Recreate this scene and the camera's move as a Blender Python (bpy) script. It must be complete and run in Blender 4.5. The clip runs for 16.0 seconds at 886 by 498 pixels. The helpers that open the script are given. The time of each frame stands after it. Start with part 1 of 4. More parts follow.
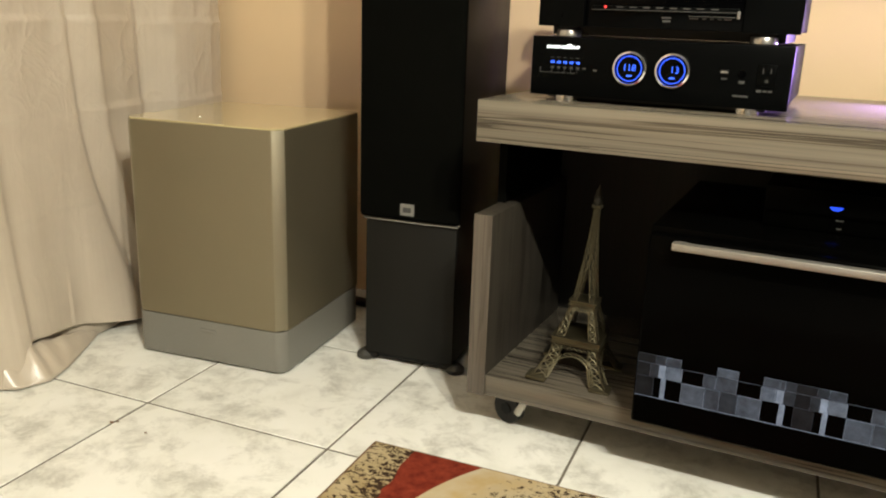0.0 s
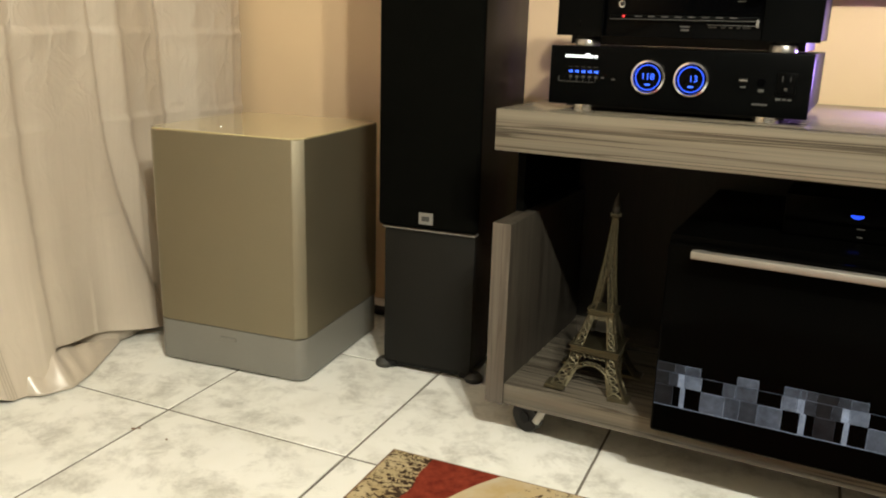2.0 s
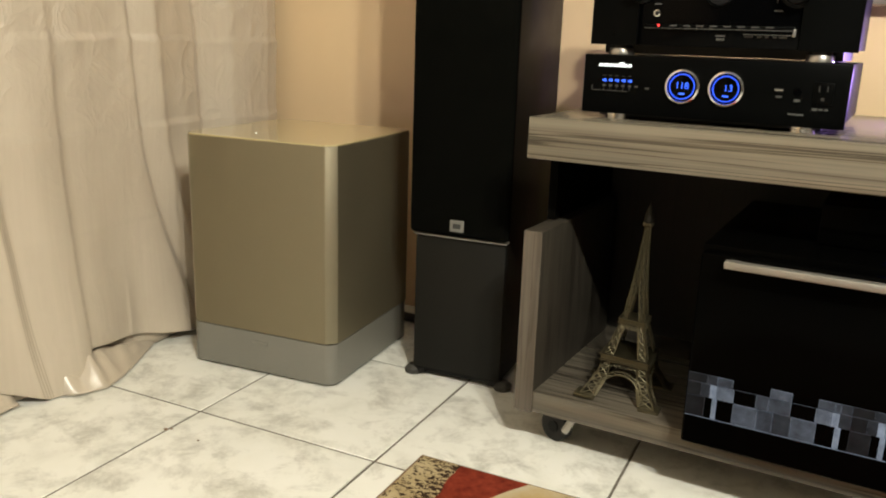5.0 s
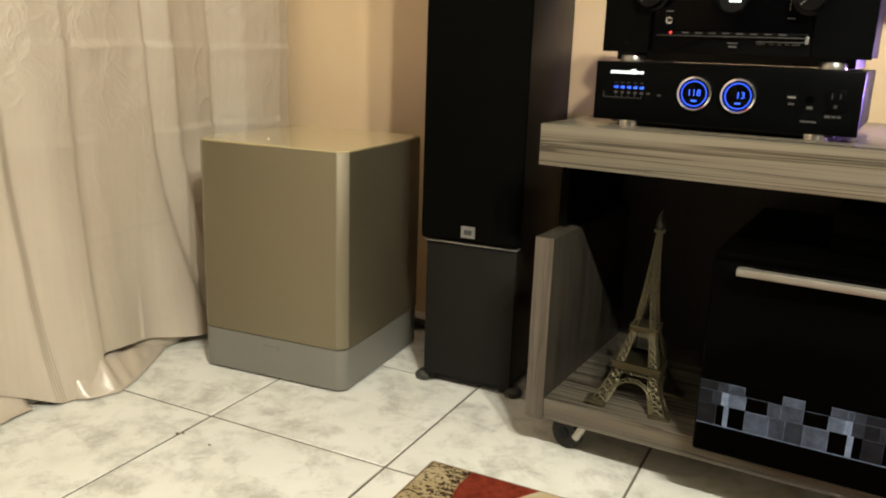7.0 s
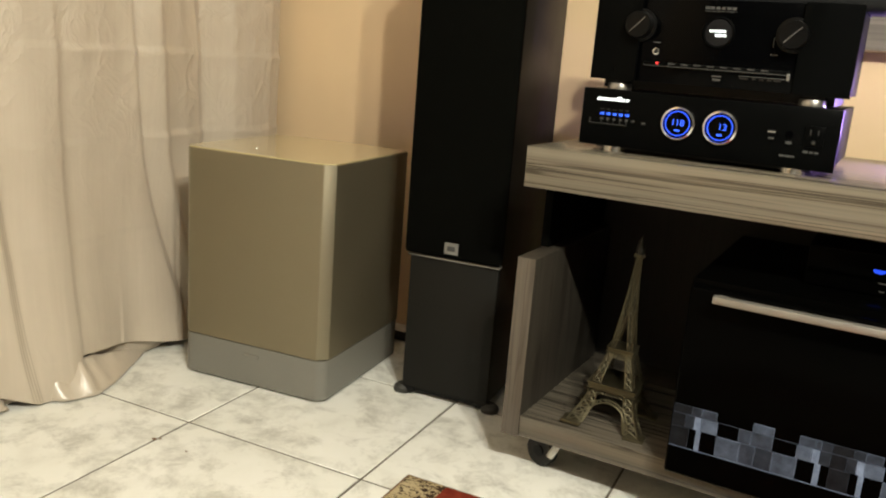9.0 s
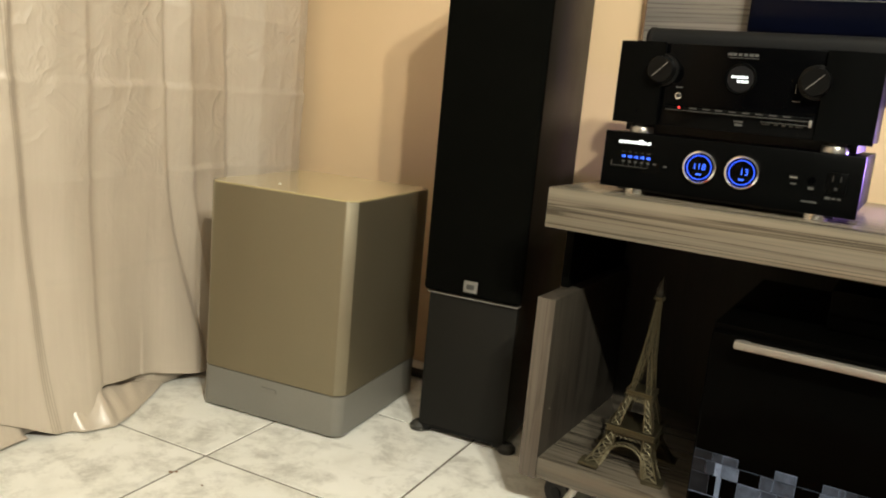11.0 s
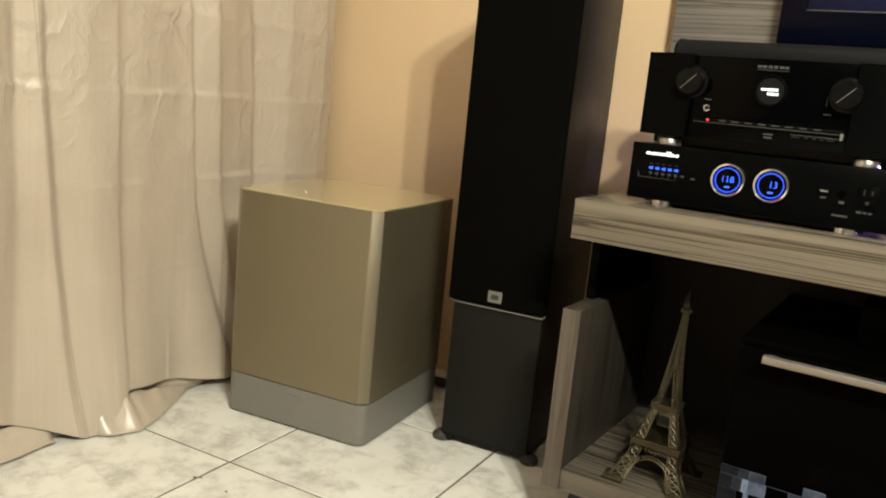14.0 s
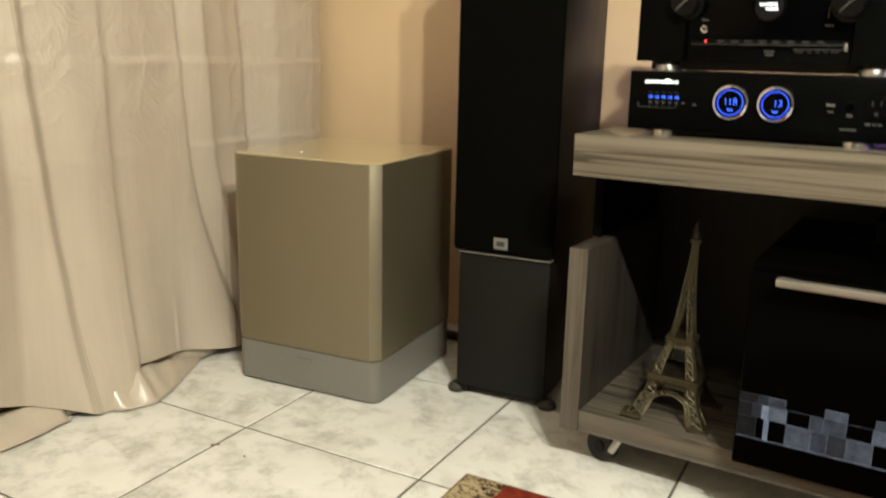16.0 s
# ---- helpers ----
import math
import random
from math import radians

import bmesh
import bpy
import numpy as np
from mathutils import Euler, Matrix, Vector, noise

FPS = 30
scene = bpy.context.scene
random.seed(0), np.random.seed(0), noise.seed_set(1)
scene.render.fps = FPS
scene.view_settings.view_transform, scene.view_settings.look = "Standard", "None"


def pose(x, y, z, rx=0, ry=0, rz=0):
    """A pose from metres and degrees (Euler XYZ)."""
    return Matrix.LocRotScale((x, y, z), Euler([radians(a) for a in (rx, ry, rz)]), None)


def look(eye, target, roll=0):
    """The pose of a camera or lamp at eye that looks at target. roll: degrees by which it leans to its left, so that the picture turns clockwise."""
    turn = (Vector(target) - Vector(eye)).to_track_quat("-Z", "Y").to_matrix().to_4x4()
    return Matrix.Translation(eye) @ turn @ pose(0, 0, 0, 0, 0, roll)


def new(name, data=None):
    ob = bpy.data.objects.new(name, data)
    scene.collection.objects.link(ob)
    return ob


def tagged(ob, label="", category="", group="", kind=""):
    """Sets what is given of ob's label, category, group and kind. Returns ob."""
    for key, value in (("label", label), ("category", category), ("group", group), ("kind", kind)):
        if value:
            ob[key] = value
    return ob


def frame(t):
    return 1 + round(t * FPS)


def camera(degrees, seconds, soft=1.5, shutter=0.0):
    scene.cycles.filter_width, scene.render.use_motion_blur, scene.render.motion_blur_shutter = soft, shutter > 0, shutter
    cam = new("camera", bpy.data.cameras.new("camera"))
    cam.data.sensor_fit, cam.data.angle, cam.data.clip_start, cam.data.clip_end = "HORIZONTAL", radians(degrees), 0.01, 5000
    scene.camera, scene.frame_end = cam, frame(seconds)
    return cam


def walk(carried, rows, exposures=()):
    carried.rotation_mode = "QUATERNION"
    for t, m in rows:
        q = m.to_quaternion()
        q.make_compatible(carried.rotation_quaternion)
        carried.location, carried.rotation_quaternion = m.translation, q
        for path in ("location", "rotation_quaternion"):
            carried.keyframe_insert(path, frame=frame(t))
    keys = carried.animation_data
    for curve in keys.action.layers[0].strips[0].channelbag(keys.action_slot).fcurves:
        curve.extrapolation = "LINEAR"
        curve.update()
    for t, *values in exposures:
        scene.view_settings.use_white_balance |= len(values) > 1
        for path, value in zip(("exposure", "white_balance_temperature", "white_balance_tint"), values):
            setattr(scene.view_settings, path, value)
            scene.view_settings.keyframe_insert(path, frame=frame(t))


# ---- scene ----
cam = camera(57.1, 16.0, soft=2.0, shutter=0.5)
PATH = [
    (0, (-0.071, 0.069, 0.781), (-0.798, 1.85, 0.235), 2.0),
    (0.5, (-0.068, 0.067, 0.778), (-0.813, 1.846, 0.248), 2.0),
    (1, (-0.067, 0.065, 0.777), (-0.828, 1.84, 0.256), 1.8),
    (1.5, (-0.07, 0.062, 0.775), (-0.831, 1.837, 0.255), 1.8),
    (2, (-0.07, 0.062, 0.78), (-0.84, 1.832, 0.256), 1.7),
    (2.5, (-0.07, 0.061, 0.775), (-0.866, 1.824, 0.266), 2.0),
    (3, (-0.072, 0.056, 0.776), (-0.898, 1.804, 0.264), 1.6),
    (3.5, (-0.07, 0.055, 0.776), (-0.899, 1.805, 0.277), 2.1),
    (4, (-0.071, 0.054, 0.775), (-0.905, 1.801, 0.273), 2.0),
    (6.5, (-0.071, 0.051, 0.776), (-0.917, 1.793, 0.275), 2.1),
    (7, (-0.074, 0.048, 0.776), (-0.932, 1.787, 0.288), 2.0),
    (7.5, (-0.068, 0.042, 0.776), (-0.912, 1.79, 0.293), 2.4),
    (8, (-0.075, 0.034, 0.788), (-0.937, 1.776, 0.314), 4.0),
    (8.5, (-0.069, 0.035, 0.785), (-0.91, 1.786, 0.31), 3.1),
    (9, (-0.072, 0.03, 0.793), (-0.892, 1.795, 0.331), 4.5),
    (9.5, (-0.079, 0.023, 0.798), (-0.917, 1.787, 0.366), 5.1),
    (12, (-0.078, 0.018, 0.803), (-0.974, 1.767, 0.428), 5.2),
    (12.5, (-0.087, 0.015, 0.805), (-1.002, 1.753, 0.425), 5.4),
    (13, (-0.085, 0.014, 0.8), (-0.996, 1.755, 0.428), 5.3),
    (13.5, (-0.084, 0.016, 0.803), (-1.009, 1.751, 0.435), 5.7),
    (14, (-0.086, 0.016, 0.806), (-1.002, 1.754, 0.436), 5.6),
    (14.5, (-0.086, 0.016, 0.803), (-1.008, 1.749, 0.419), 5.8),
    (15, (-0.081, 0.02, 0.804), (-1.001, 1.754, 0.418), 5.2),
    (15.5, (-0.084, 0.024, 0.797), (-1.03, 1.742, 0.405), 4.2),
    (16, (-0.083, 0.045, 0.774), (-1.007, 1.758, 0.313), 1.3),
]
walk(cam, [(t, look(eye, target, roll)) for t, eye, target, roll in PATH],
     exposures=[(0, 0.0), (3, -0.06), (7, -0.10), (12, -0.05), (16, -0.09)])

# ---------------------------------------------------------------- light
world = bpy.data.worlds.new("world")
scene.world = world
world.use_nodes = True
world.node_tree.nodes["Background"].inputs[0].default_value = (1.0, 0.92, 0.8, 1)
world.node_tree.nodes["Background"].inputs[1].default_value = 0.004


def lamp(name, place, watts, size, colour):
    data = bpy.data.lights.new(name, "POINT")
    data.energy, data.color, data.shadow_soft_size = watts, colour, size
    ob = new(name, data)
    ob.location = place
    return ob


WARM = (1.0, 0.955, 0.80)
BULBS = [(0.80, -0.20, 2.10), (0.50, -0.20, 2.10)]
for place in BULBS:
    lamp("bulb_light", place, 150, 0.035, WARM)

data = bpy.data.lights.new("violet_light", "AREA")
data.energy, data.color, data.shape, data.size, data.size_y = 22.0, (0.47, 0.31, 1.0), "RECTANGLE", 0.03, 0.12
new("violet_light", data).matrix_basis = look((0.250, 1.865, 0.725), (0.0, 1.56, 0.60))

# ---------------------------------------------------------------- materials


def nodes_of(name):
    m = bpy.data.materials.new(name)
    m.use_nodes = True
    nt = m.node_tree
    return m, nt, nt.nodes["Principled BSDF"]


def nd(nt, kind, **values):
    n = nt.nodes.new(kind)
    for k, v in values.items():
        n.inputs[k.replace("_", " ")].default_value = v
    return n


def ramp(nt, fac, stops):
    n = nt.nodes.new("ShaderNodeValToRGB")
    el = n.color_ramp.elements
    while len(el) < len(stops):
        el.new(0.5)
    for e, (p, c) in zip(el, stops):
        e.position, e.color = p, (*c, 1)
    nt.links.new(fac, n.inputs[0])
    return n.outputs[0]


def coords(nt, scale=(1, 1, 1), kind="Object", shift=(0, 0, 0)):
    tc = nt.nodes.new("ShaderNodeTexCoord")
    mp = nt.nodes.new("ShaderNodeMapping")
    mp.inputs["Scale"].default_value = scale
    mp.inputs["Location"].default_value = shift
    nt.links.new(tc.outputs[kind], mp.inputs[0])
    return mp.outputs[0]


def noise_tex(nt, vec, scale, detail=4, rough=0.55, dist=0.0):
    n = nd(nt, "ShaderNodeTexNoise", Scale=scale, Detail=detail, Roughness=rough, Distortion=dist)
    nt.links.new(vec, n.inputs["Vector"])
    return n.outputs["Fac"]


def mix(nt, fac, a, b, blend="MIX"):
    n = nt.nodes.new("ShaderNodeMix")
    n.data_type, n.blend_type = "RGBA", blend
    for sock, v in ((n.inputs[0], fac), (n.inputs[6], a), (n.inputs[7], b)):
        if hasattr(v, "links"):
            nt.links.new(v, sock)
        elif isinstance(v, tuple):
            sock.default_value = (*v, 1)
        else:
            sock.default_value = v
    return n.outputs[2]


def calc(nt, op, a, b=0.0):
    n = nt.nodes.new("ShaderNodeMath")
    n.operation = op
    for i, v in enumerate((a, b)):
        if hasattr(v, "links"):
            nt.links.new(v, n.inputs[i])
        else:
            n.inputs[i].default_value = v
    return n.outputs[0]


def bump(nt, bsdf, height, strength=0.2, distance=0.002):
    n = nd(nt, "ShaderNodeBump", Strength=strength, Distance=distance)
    nt.links.new(height, n.inputs["Height"])
    nt.links.new(n.outputs[0], bsdf.inputs["Normal"])


def plain(name, colour, rough=0.5, metal=0.0, grain=0.12, scale=60.0, relief=0.05, coat=0.0, spec=0.5):
    """A painted, moulded or metal surface with fine mottling at two scales and slightly uneven gloss."""
    m, nt, b = nodes_of(name)
    v = coords(nt)
    big, fine = noise_tex(nt, v, scale * 0.12, 3), noise_tex(nt, v, scale * 4, 3)
    f = calc(nt, "ADD", calc(nt, "MULTIPLY", big, 0.6), calc(nt, "MULTIPLY", fine, 0.4))
    lo = tuple(c * (1 - grain) for c in colour)
    hi = tuple(min(1, c * (1 + grain)) for c in colour)
    nt.links.new(ramp(nt, f, [(0.3, lo), (0.7, hi)]), b.inputs["Base Color"])
    r = calc(nt, "ADD", calc(nt, "MULTIPLY", big, 0.2 * rough + 0.03), rough * 0.9 - 0.015)
    nt.links.new(r, b.inputs["Roughness"])
    b.inputs["Metallic"].default_value = metal
    b.inputs["Coat Weight"].default_value = coat
    b.inputs["Coat Roughness"].default_value = 0.08
    b.inputs["Specular IOR Level"].default_value = spec
    if relief:
        bump(nt, b, fine, relief, 0.0006)
    return m


def wood(name, axis, light=(0.172, 0.151, 0.120), dark=(0.022, 0.015, 0.010), rough=0.22):
    """Streaky grey-brown laminate; the streaks run along the axis."""
    m, nt, b = nodes_of(name)
    along = {"x": (0.16, 10, 10), "y": (10, 0.16, 10), "z": (10, 10, 0.22)}[axis]
    v = coords(nt, along)
    wide = noise_tex(nt, v, 2.3, 5, 0.55, 0.4)
    mid = noise_tex(nt, v, 7.0, 5, 0.6, 0.5)
    fine = noise_tex(nt, coords(nt, tuple(c * 7 if c > 1 else c * 2 for c in along)), 6.0, 3, 0.6)
    tone = ramp(nt, mid, [(0.32, tuple(c * 0.72 for c in light)), (0.5, light), (0.7, tuple(c * 1.22 for c in light))])
    # dark veins where the wide noise crosses its contour lines
    w = calc(nt, "FRACT", calc(nt, "MULTIPLY", wide, 8.0))
    vein = ramp(nt, w, [(0.0, (1, 1, 1)), (0.08, (0.9, 0.9, 0.9)), (0.20, (0.25, 0.25, 0.25)), (0.6, (0, 0, 0)), (0.95, (0.2, 0.2, 0.2)), (1.0, (1, 1, 1))])
    col = mix(nt, calc(nt, "MULTIPLY", vein, 0.85), tone, dark)
    col = mix(nt, calc(nt, "MULTIPLY", fine, 0.25), col, tuple(c * 0.5 for c in light))
    nt.links.new(col, b.inputs["Base Color"])
    b.inputs["Roughness"].default_value = rough
    bump(nt, b, fine, 0.08, 0.0006)
    return m


def tile_material():
    """Glazed cream floor tile with cloudy grey marbling, shifted from tile to tile."""
    m, nt, b = nodes_of("glazed_tile")
    info = nt.nodes.new("ShaderNodeObjectInfo")
    v = coords(nt)
    add = nt.nodes.new("ShaderNodeVectorMath")
    add.operation = "MULTIPLY_ADD"
    nt.links.new(v, add.inputs[0])
    add.inputs[1].default_value = (1, 1, 1)
    comb = nt.nodes.new("ShaderNodeCombineXYZ")
    for i, k in enumerate((37.0, 91.0, 13.0)):
        nt.links.new(calc(nt, "MULTIPLY", info.outputs["Random"], k), comb.inputs[i])
    nt.links.new(comb.outputs[0], add.inputs[2])
    v = add.outputs[0]
    cloud = noise_tex(nt, v, 7.5, 6, 0.62, 0.6)
    vein = calc(nt, "ABSOLUTE", calc(nt, "SUBTRACT", noise_tex(nt, v, 11.0, 8, 0.72, 0.35), 0.5))
    veins = ramp(nt, vein, [(0.0, (1, 1, 1)), (0.05, (0.6, 0.6, 0.6)), (0.13, (0, 0, 0))])
    patch = ramp(nt, noise_tex(nt, v, 10.5, 8, 0.70, 0.3), [(0.47, (0, 0, 0)), (0.64, (1, 1, 1))])
    base = ramp(nt, cloud, [(0.3, (0.755, 0.75, 0.69)), (0.46, (0.845, 0.843, 0.785)), (0.7, (0.885, 0.882, 0.835))])
    grey = mix(nt, calc(nt, "MULTIPLY", mix(nt, 1.0, veins, patch, "MULTIPLY"), 0.7), base, (0.42, 0.41, 0.36))
    grey = mix(nt, calc(nt, "MULTIPLY", patch, 0.17), grey, (0.47, 0.47, 0.41))
    nt.links.new(grey, b.inputs["Base Color"])
    b.inputs["Roughness"].default_value = 0.32
    bump(nt, b, noise_tex(nt, v, 14, 2), 0.12, 0.0015)
    return m


def wall_material(name, colour):
    m, nt, b = nodes_of(name)
    v = coords(nt)
    blot = noise_tex(nt, v, 1.6, 4)
    grain = noise_tex(nt, v, 180, 3)
    roll = noise_tex(nt, v, 45, 4)
    nt.links.new(ramp(nt, blot, [(0.3, tuple(c * 0.94 for c in colour)), (0.7, tuple(min(1, c * 1.04) for c in colour))]), b.inputs["Base Color"])
    b.inputs["Roughness"].default_value = 0.55
    bump(nt, b, calc(nt, "ADD", calc(nt, "MULTIPLY", grain, 0.5), roll), 0.12, 0.0012)
    return m


def satin_material(name="champagne_satin", rough=0.40, spec=0.48):
    """Champagne satin: shiny woven cloth with crumples and vertical woven stripes."""
    m, nt, b = nodes_of(name)
    v = coords(nt)
    weave = noise_tex(nt, coords(nt, (900, 900, 160)), 1.0, 2)
    slub = noise_tex(nt, coords(nt, (1, 110, 5)), 1.0, 4)
    blot = noise_tex(nt, v, 3.0, 3)
    f = calc(nt, "ADD", calc(nt, "MULTIPLY", slub, 0.3), calc(nt, "MULTIPLY", blot, 0.7))
    nt.links.new(ramp(nt, f, [(0.3, (0.48, 0.412, 0.325)), (0.7, (0.575, 0.50, 0.405))]), b.inputs["Base Color"])
    b.inputs["Roughness"].default_value = rough
    b.inputs["Specular IOR Level"].default_value = spec
    # a band of fine woven lines
    sep = nt.nodes.new("ShaderNodeSeparateXYZ")
    nt.links.new(v, sep.inputs[0])
    across = calc(nt, "SUBTRACT", calc(nt, "ADD", sep.outputs[1], calc(nt, "MULTIPLY", sep.outputs[2], 0.09)), 0.131)
    inside = calc(nt, "LESS_THAN", calc(nt, "ABSOLUTE", across), 0.0125)
    line = calc(nt, "GREATER_THAN", calc(nt, "SINE", calc(nt, "MULTIPLY", across, 6.2832 / 0.0062)), 0.1)
    plain_cloth = b.inputs["Base Color"].links[0].from_socket
    nt.links.new(mix(nt, calc(nt, "MULTIPLY", calc(nt, "MULTIPLY", inside, line), 0.32), plain_cloth, (0.22, 0.18, 0.12)), b.inputs["Base Color"])
    b.inputs["Sheen Weight"].default_value = 0.08
    b.inputs["Sheen Roughness"].default_value = 0.4
    crumple = calc(nt, "ABSOLUTE", calc(nt, "SUBTRACT", noise_tex(nt, v, 16, 4, 0.55, 1.4), 0.5))
    # crumples fade out towards the floor
    high = nt.nodes.new("ShaderNodeMapRange")
    high.inputs["From Min"].default_value, high.inputs["From Max"].default_value = 0.35, 0.80
    high.inputs["To Min"].default_value = 0.12
    nt.links.new(sep.outputs[2], high.inputs["Value"])
    ridge = calc(nt, "ABSOLUTE", calc(nt, "SUBTRACT", noise_tex(nt, coords(nt, (1, 1, 0.8)), 13, 3, 0.5, 0.6), 0.5))
    crinkle = calc(nt, "POWER", calc(nt, "SUBTRACT", 1.0, calc(nt, "MULTIPLY", ridge, 2.0)), 3.0)
    where = ramp(nt, noise_tex(nt, v, 4.5, 2), [(0.38, (0.25, 0.25, 0.25)), (0.6, (1, 1, 1))])
    amount = calc(nt, "MULTIPLY", calc(nt, "MULTIPLY", crinkle, high.outputs[0]), where)
    bump(nt, b, calc(nt, "ADD", calc(nt, "ADD", calc(nt, "MULTIPLY", weave, 0.05), calc(nt, "MULTIPLY", crumple, 0.12)), calc(nt, "MULTIPLY", amount, 1.3)), 0.4, 0.009)
    return m


def rug_material():
    """Printed rug: mottled beige edge, red band, cream ring, mottled ring, red middle."""
    m, nt, b = nodes_of("printed_pile")
    v = coords(nt)
    sep = nt.nodes.new("ShaderNodeSeparateXYZ")
    nt.links.new(v, sep.inputs[0])
    u, w = sep.outputs[0], calc(nt, "MULTIPLY", sep.outputs[1], -1.0)
    wob = calc(nt, "MULTIPLY", calc(nt, "SUBTRACT", noise_tex(nt, v, 9, 3), 0.5), 0.05)
    dx, dy = calc(nt, "SUBTRACT", u, 0.60), calc(nt, "SUBTRACT", w, 0.28)
    r = calc(nt, "SQRT", calc(nt, "ADD", calc(nt, "MULTIPLY", dx, dx), calc(nt, "MULTIPLY", dy, dy)))
    fleck = noise_tex(nt, coords(nt, (1, 1.5, 1)), 88, 3, 0.6, 0.8)
    cloud = noise_tex(nt, v, 12, 4)
    beige = ramp(nt, cloud, [(0.35, (0.40, 0.30, 0.15)), (0.65, (0.56, 0.46, 0.28))])
    cream = ramp(nt, cloud, [(0.4, (0.62, 0.54, 0.38)), (0.68, (0.55, 0.40, 0.19))])
    red = ramp(nt, noise_tex(nt, v, 60, 3), [(0.3, (0.15, 0.018, 0.010)), (0.7, (0.30, 0.052, 0.026))])
    black = (0.055, 0.033, 0.019)
    # mottled edge: flecks grow denser away from the rim
    dense = calc(nt, "SUBTRACT", 0.59, calc(nt, "MULTIPLY", u, 1.5))
    edge = mix(nt, calc(nt, "GREATER_THAN", fleck, dense), beige, black)
    rim = calc(nt, "LESS_THAN", calc(nt, "ADD", u, wob), 0.085)
    outer = mix(nt, rim, red, edge)
    inner_dense = calc(nt, "ADD", 0.31, calc(nt, "MULTIPLY", calc(nt, "SUBTRACT", r, 0.2), 1.55))
    inner = mix(nt, calc(nt, "GREATER_THAN", fleck, inner_dense), mix(nt, 0.4, cream, beige), black)
    core = mix(nt, calc(nt, "LESS_THAN", calc(nt, "ADD", r, wob), 0.23), inner, red)
    ring = mix(nt, calc(nt, "LESS_THAN", r, 0.42), cream, core)
    col = mix(nt, calc(nt, "LESS_THAN", r, 0.475), outer, ring)
    nt.links.new(col, b.inputs["Base Color"])
    b.inputs["Roughness"].default_value = 0.95
    b.inputs["Specular IOR Level"].default_value = 0.1
    bump(nt, b, noise_tex(nt, v, 500, 2), 0.5, 0.003)
    return m


def glow(name, colour, strength):
    m, nt, b = nodes_of(name)
    b.inputs["Base Color"].default_value = (*colour, 1)
    b.inputs["Emission Color"].default_value = (*colour, 1)
    b.inputs["Emission Strength"].default_value = strength
    return m


def screen_material():
    """A lit television screen: near-black navy that brightens to violet along its length."""
    m, nt, b = nodes_of("television_picture")
    v = coords(nt)
    sep = nt.nodes.new("ShaderNodeSeparateXYZ")
    nt.links.new(v, sep.inputs[0])
    f = calc(nt, "ADD", sep.outputs[0], calc(nt, "MULTIPLY", noise_tex(nt, v, 5, 3), 0.12))
    col = ramp(nt, f, [(0.06, (0.001, 0.0015, 0.006)), (0.32, (0.0022, 0.003, 0.016)), (0.6, (0.005, 0.006, 0.04)), (1.0, (0.01, 0.01, 0.08))])
    b.inputs["Base Color"].default_value = (0.005, 0.005, 0.008, 1)
    b.inputs["Roughness"].default_value = 0.12
    nt.links.new(col, b.inputs["Emission Color"])
    b.inputs["Emission Strength"].default_value = 2.5
    return m


PEACH = wall_material("peach_wall_paint", (0.76, 0.565, 0.345))
# unseen ceiling and closing walls: tones set dark to cut bounced light
CEILING = wall_material("low_bounce_ceiling_paint", (0.34, 0.335, 0.32))
LOW_BOUNCE = wall_material("low_bounce_wall_paint", (0.11, 0.10, 0.085))
TILE = tile_material()
GROUT = plain("grout", (0.15, 0.135, 0.11), 0.9, grain=0.3, relief=0.4)
SATIN = satin_material()
SATIN_FACE = satin_material("champagne_satin_face", 0.30, 1.0)
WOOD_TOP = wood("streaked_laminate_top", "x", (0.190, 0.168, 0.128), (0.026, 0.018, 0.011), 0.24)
# the top's laminate again, darkened for the weaker light on the lower board
WOOD_X_SHADED = wood("streaked_laminate_long_shaded", "x", (0.138, 0.121, 0.095), (0.018, 0.013, 0.009))
# the stand's laminate darkened: shade on the inner faces is in the colour
WOOD_Z_SHADED = wood("streaked_laminate_upright_shaded", "z", (0.048, 0.042, 0.033), (0.011, 0.008, 0.006), 0.4)
WOOD_EDGE = wood("edge_band_laminate", "z", (0.120, 0.101, 0.082), (0.06, 0.048, 0.036), 0.4)
WOOD_PANEL = wood("pale_streaked_laminate", "x", (0.25, 0.228, 0.195), (0.075, 0.065, 0.055), 0.3)
# back board toned near black, with the shelf's deep shade in its colour
WOOD_BACK_SHADED = wood("back_board_shaded", "z", (0.0080, 0.0066, 0.0048), (0.003, 0.0024, 0.0018), 0.7)
OVEN_BLACK = plain("black_enamel", (0.0008, 0.0008, 0.0007), 0.20, 0, 0.3, 8, 0.0, spec=0.02)
GOLD = plain("champagne_metallic_paint", (0.30, 0.262, 0.182), 0.62, 1.0, 0.03, 60, 0.03)
GOLD_TOP = plain("champagne_gloss_top", (0.50, 0.42, 0.225), 0.12, 0.0, 0.04, 60, 0.0, coat=0.6)
CORNER_GLEAM = plain("champagne_corner_gleam", (0.33, 0.295, 0.215), 0.6, 1.0, 0.03, 60, 0.02)
GREY_BASE = plain("satin_grey_plastic", (0.185, 0.178, 0.155), 0.45, 0.0, 0.06)
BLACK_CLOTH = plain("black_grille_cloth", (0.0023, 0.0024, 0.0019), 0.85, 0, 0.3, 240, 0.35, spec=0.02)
BLACK_VINYL = plain("black_ash_vinyl", (0.006, 0.0048, 0.0034), 0.45, 0, 0.25, 120, 0.12, spec=0.25)
CHARCOAL = plain("charcoal_baffle_paint", (0.0062, 0.0060, 0.0046), 0.6, 0, 0.12, 80, 0.06, spec=0.22)
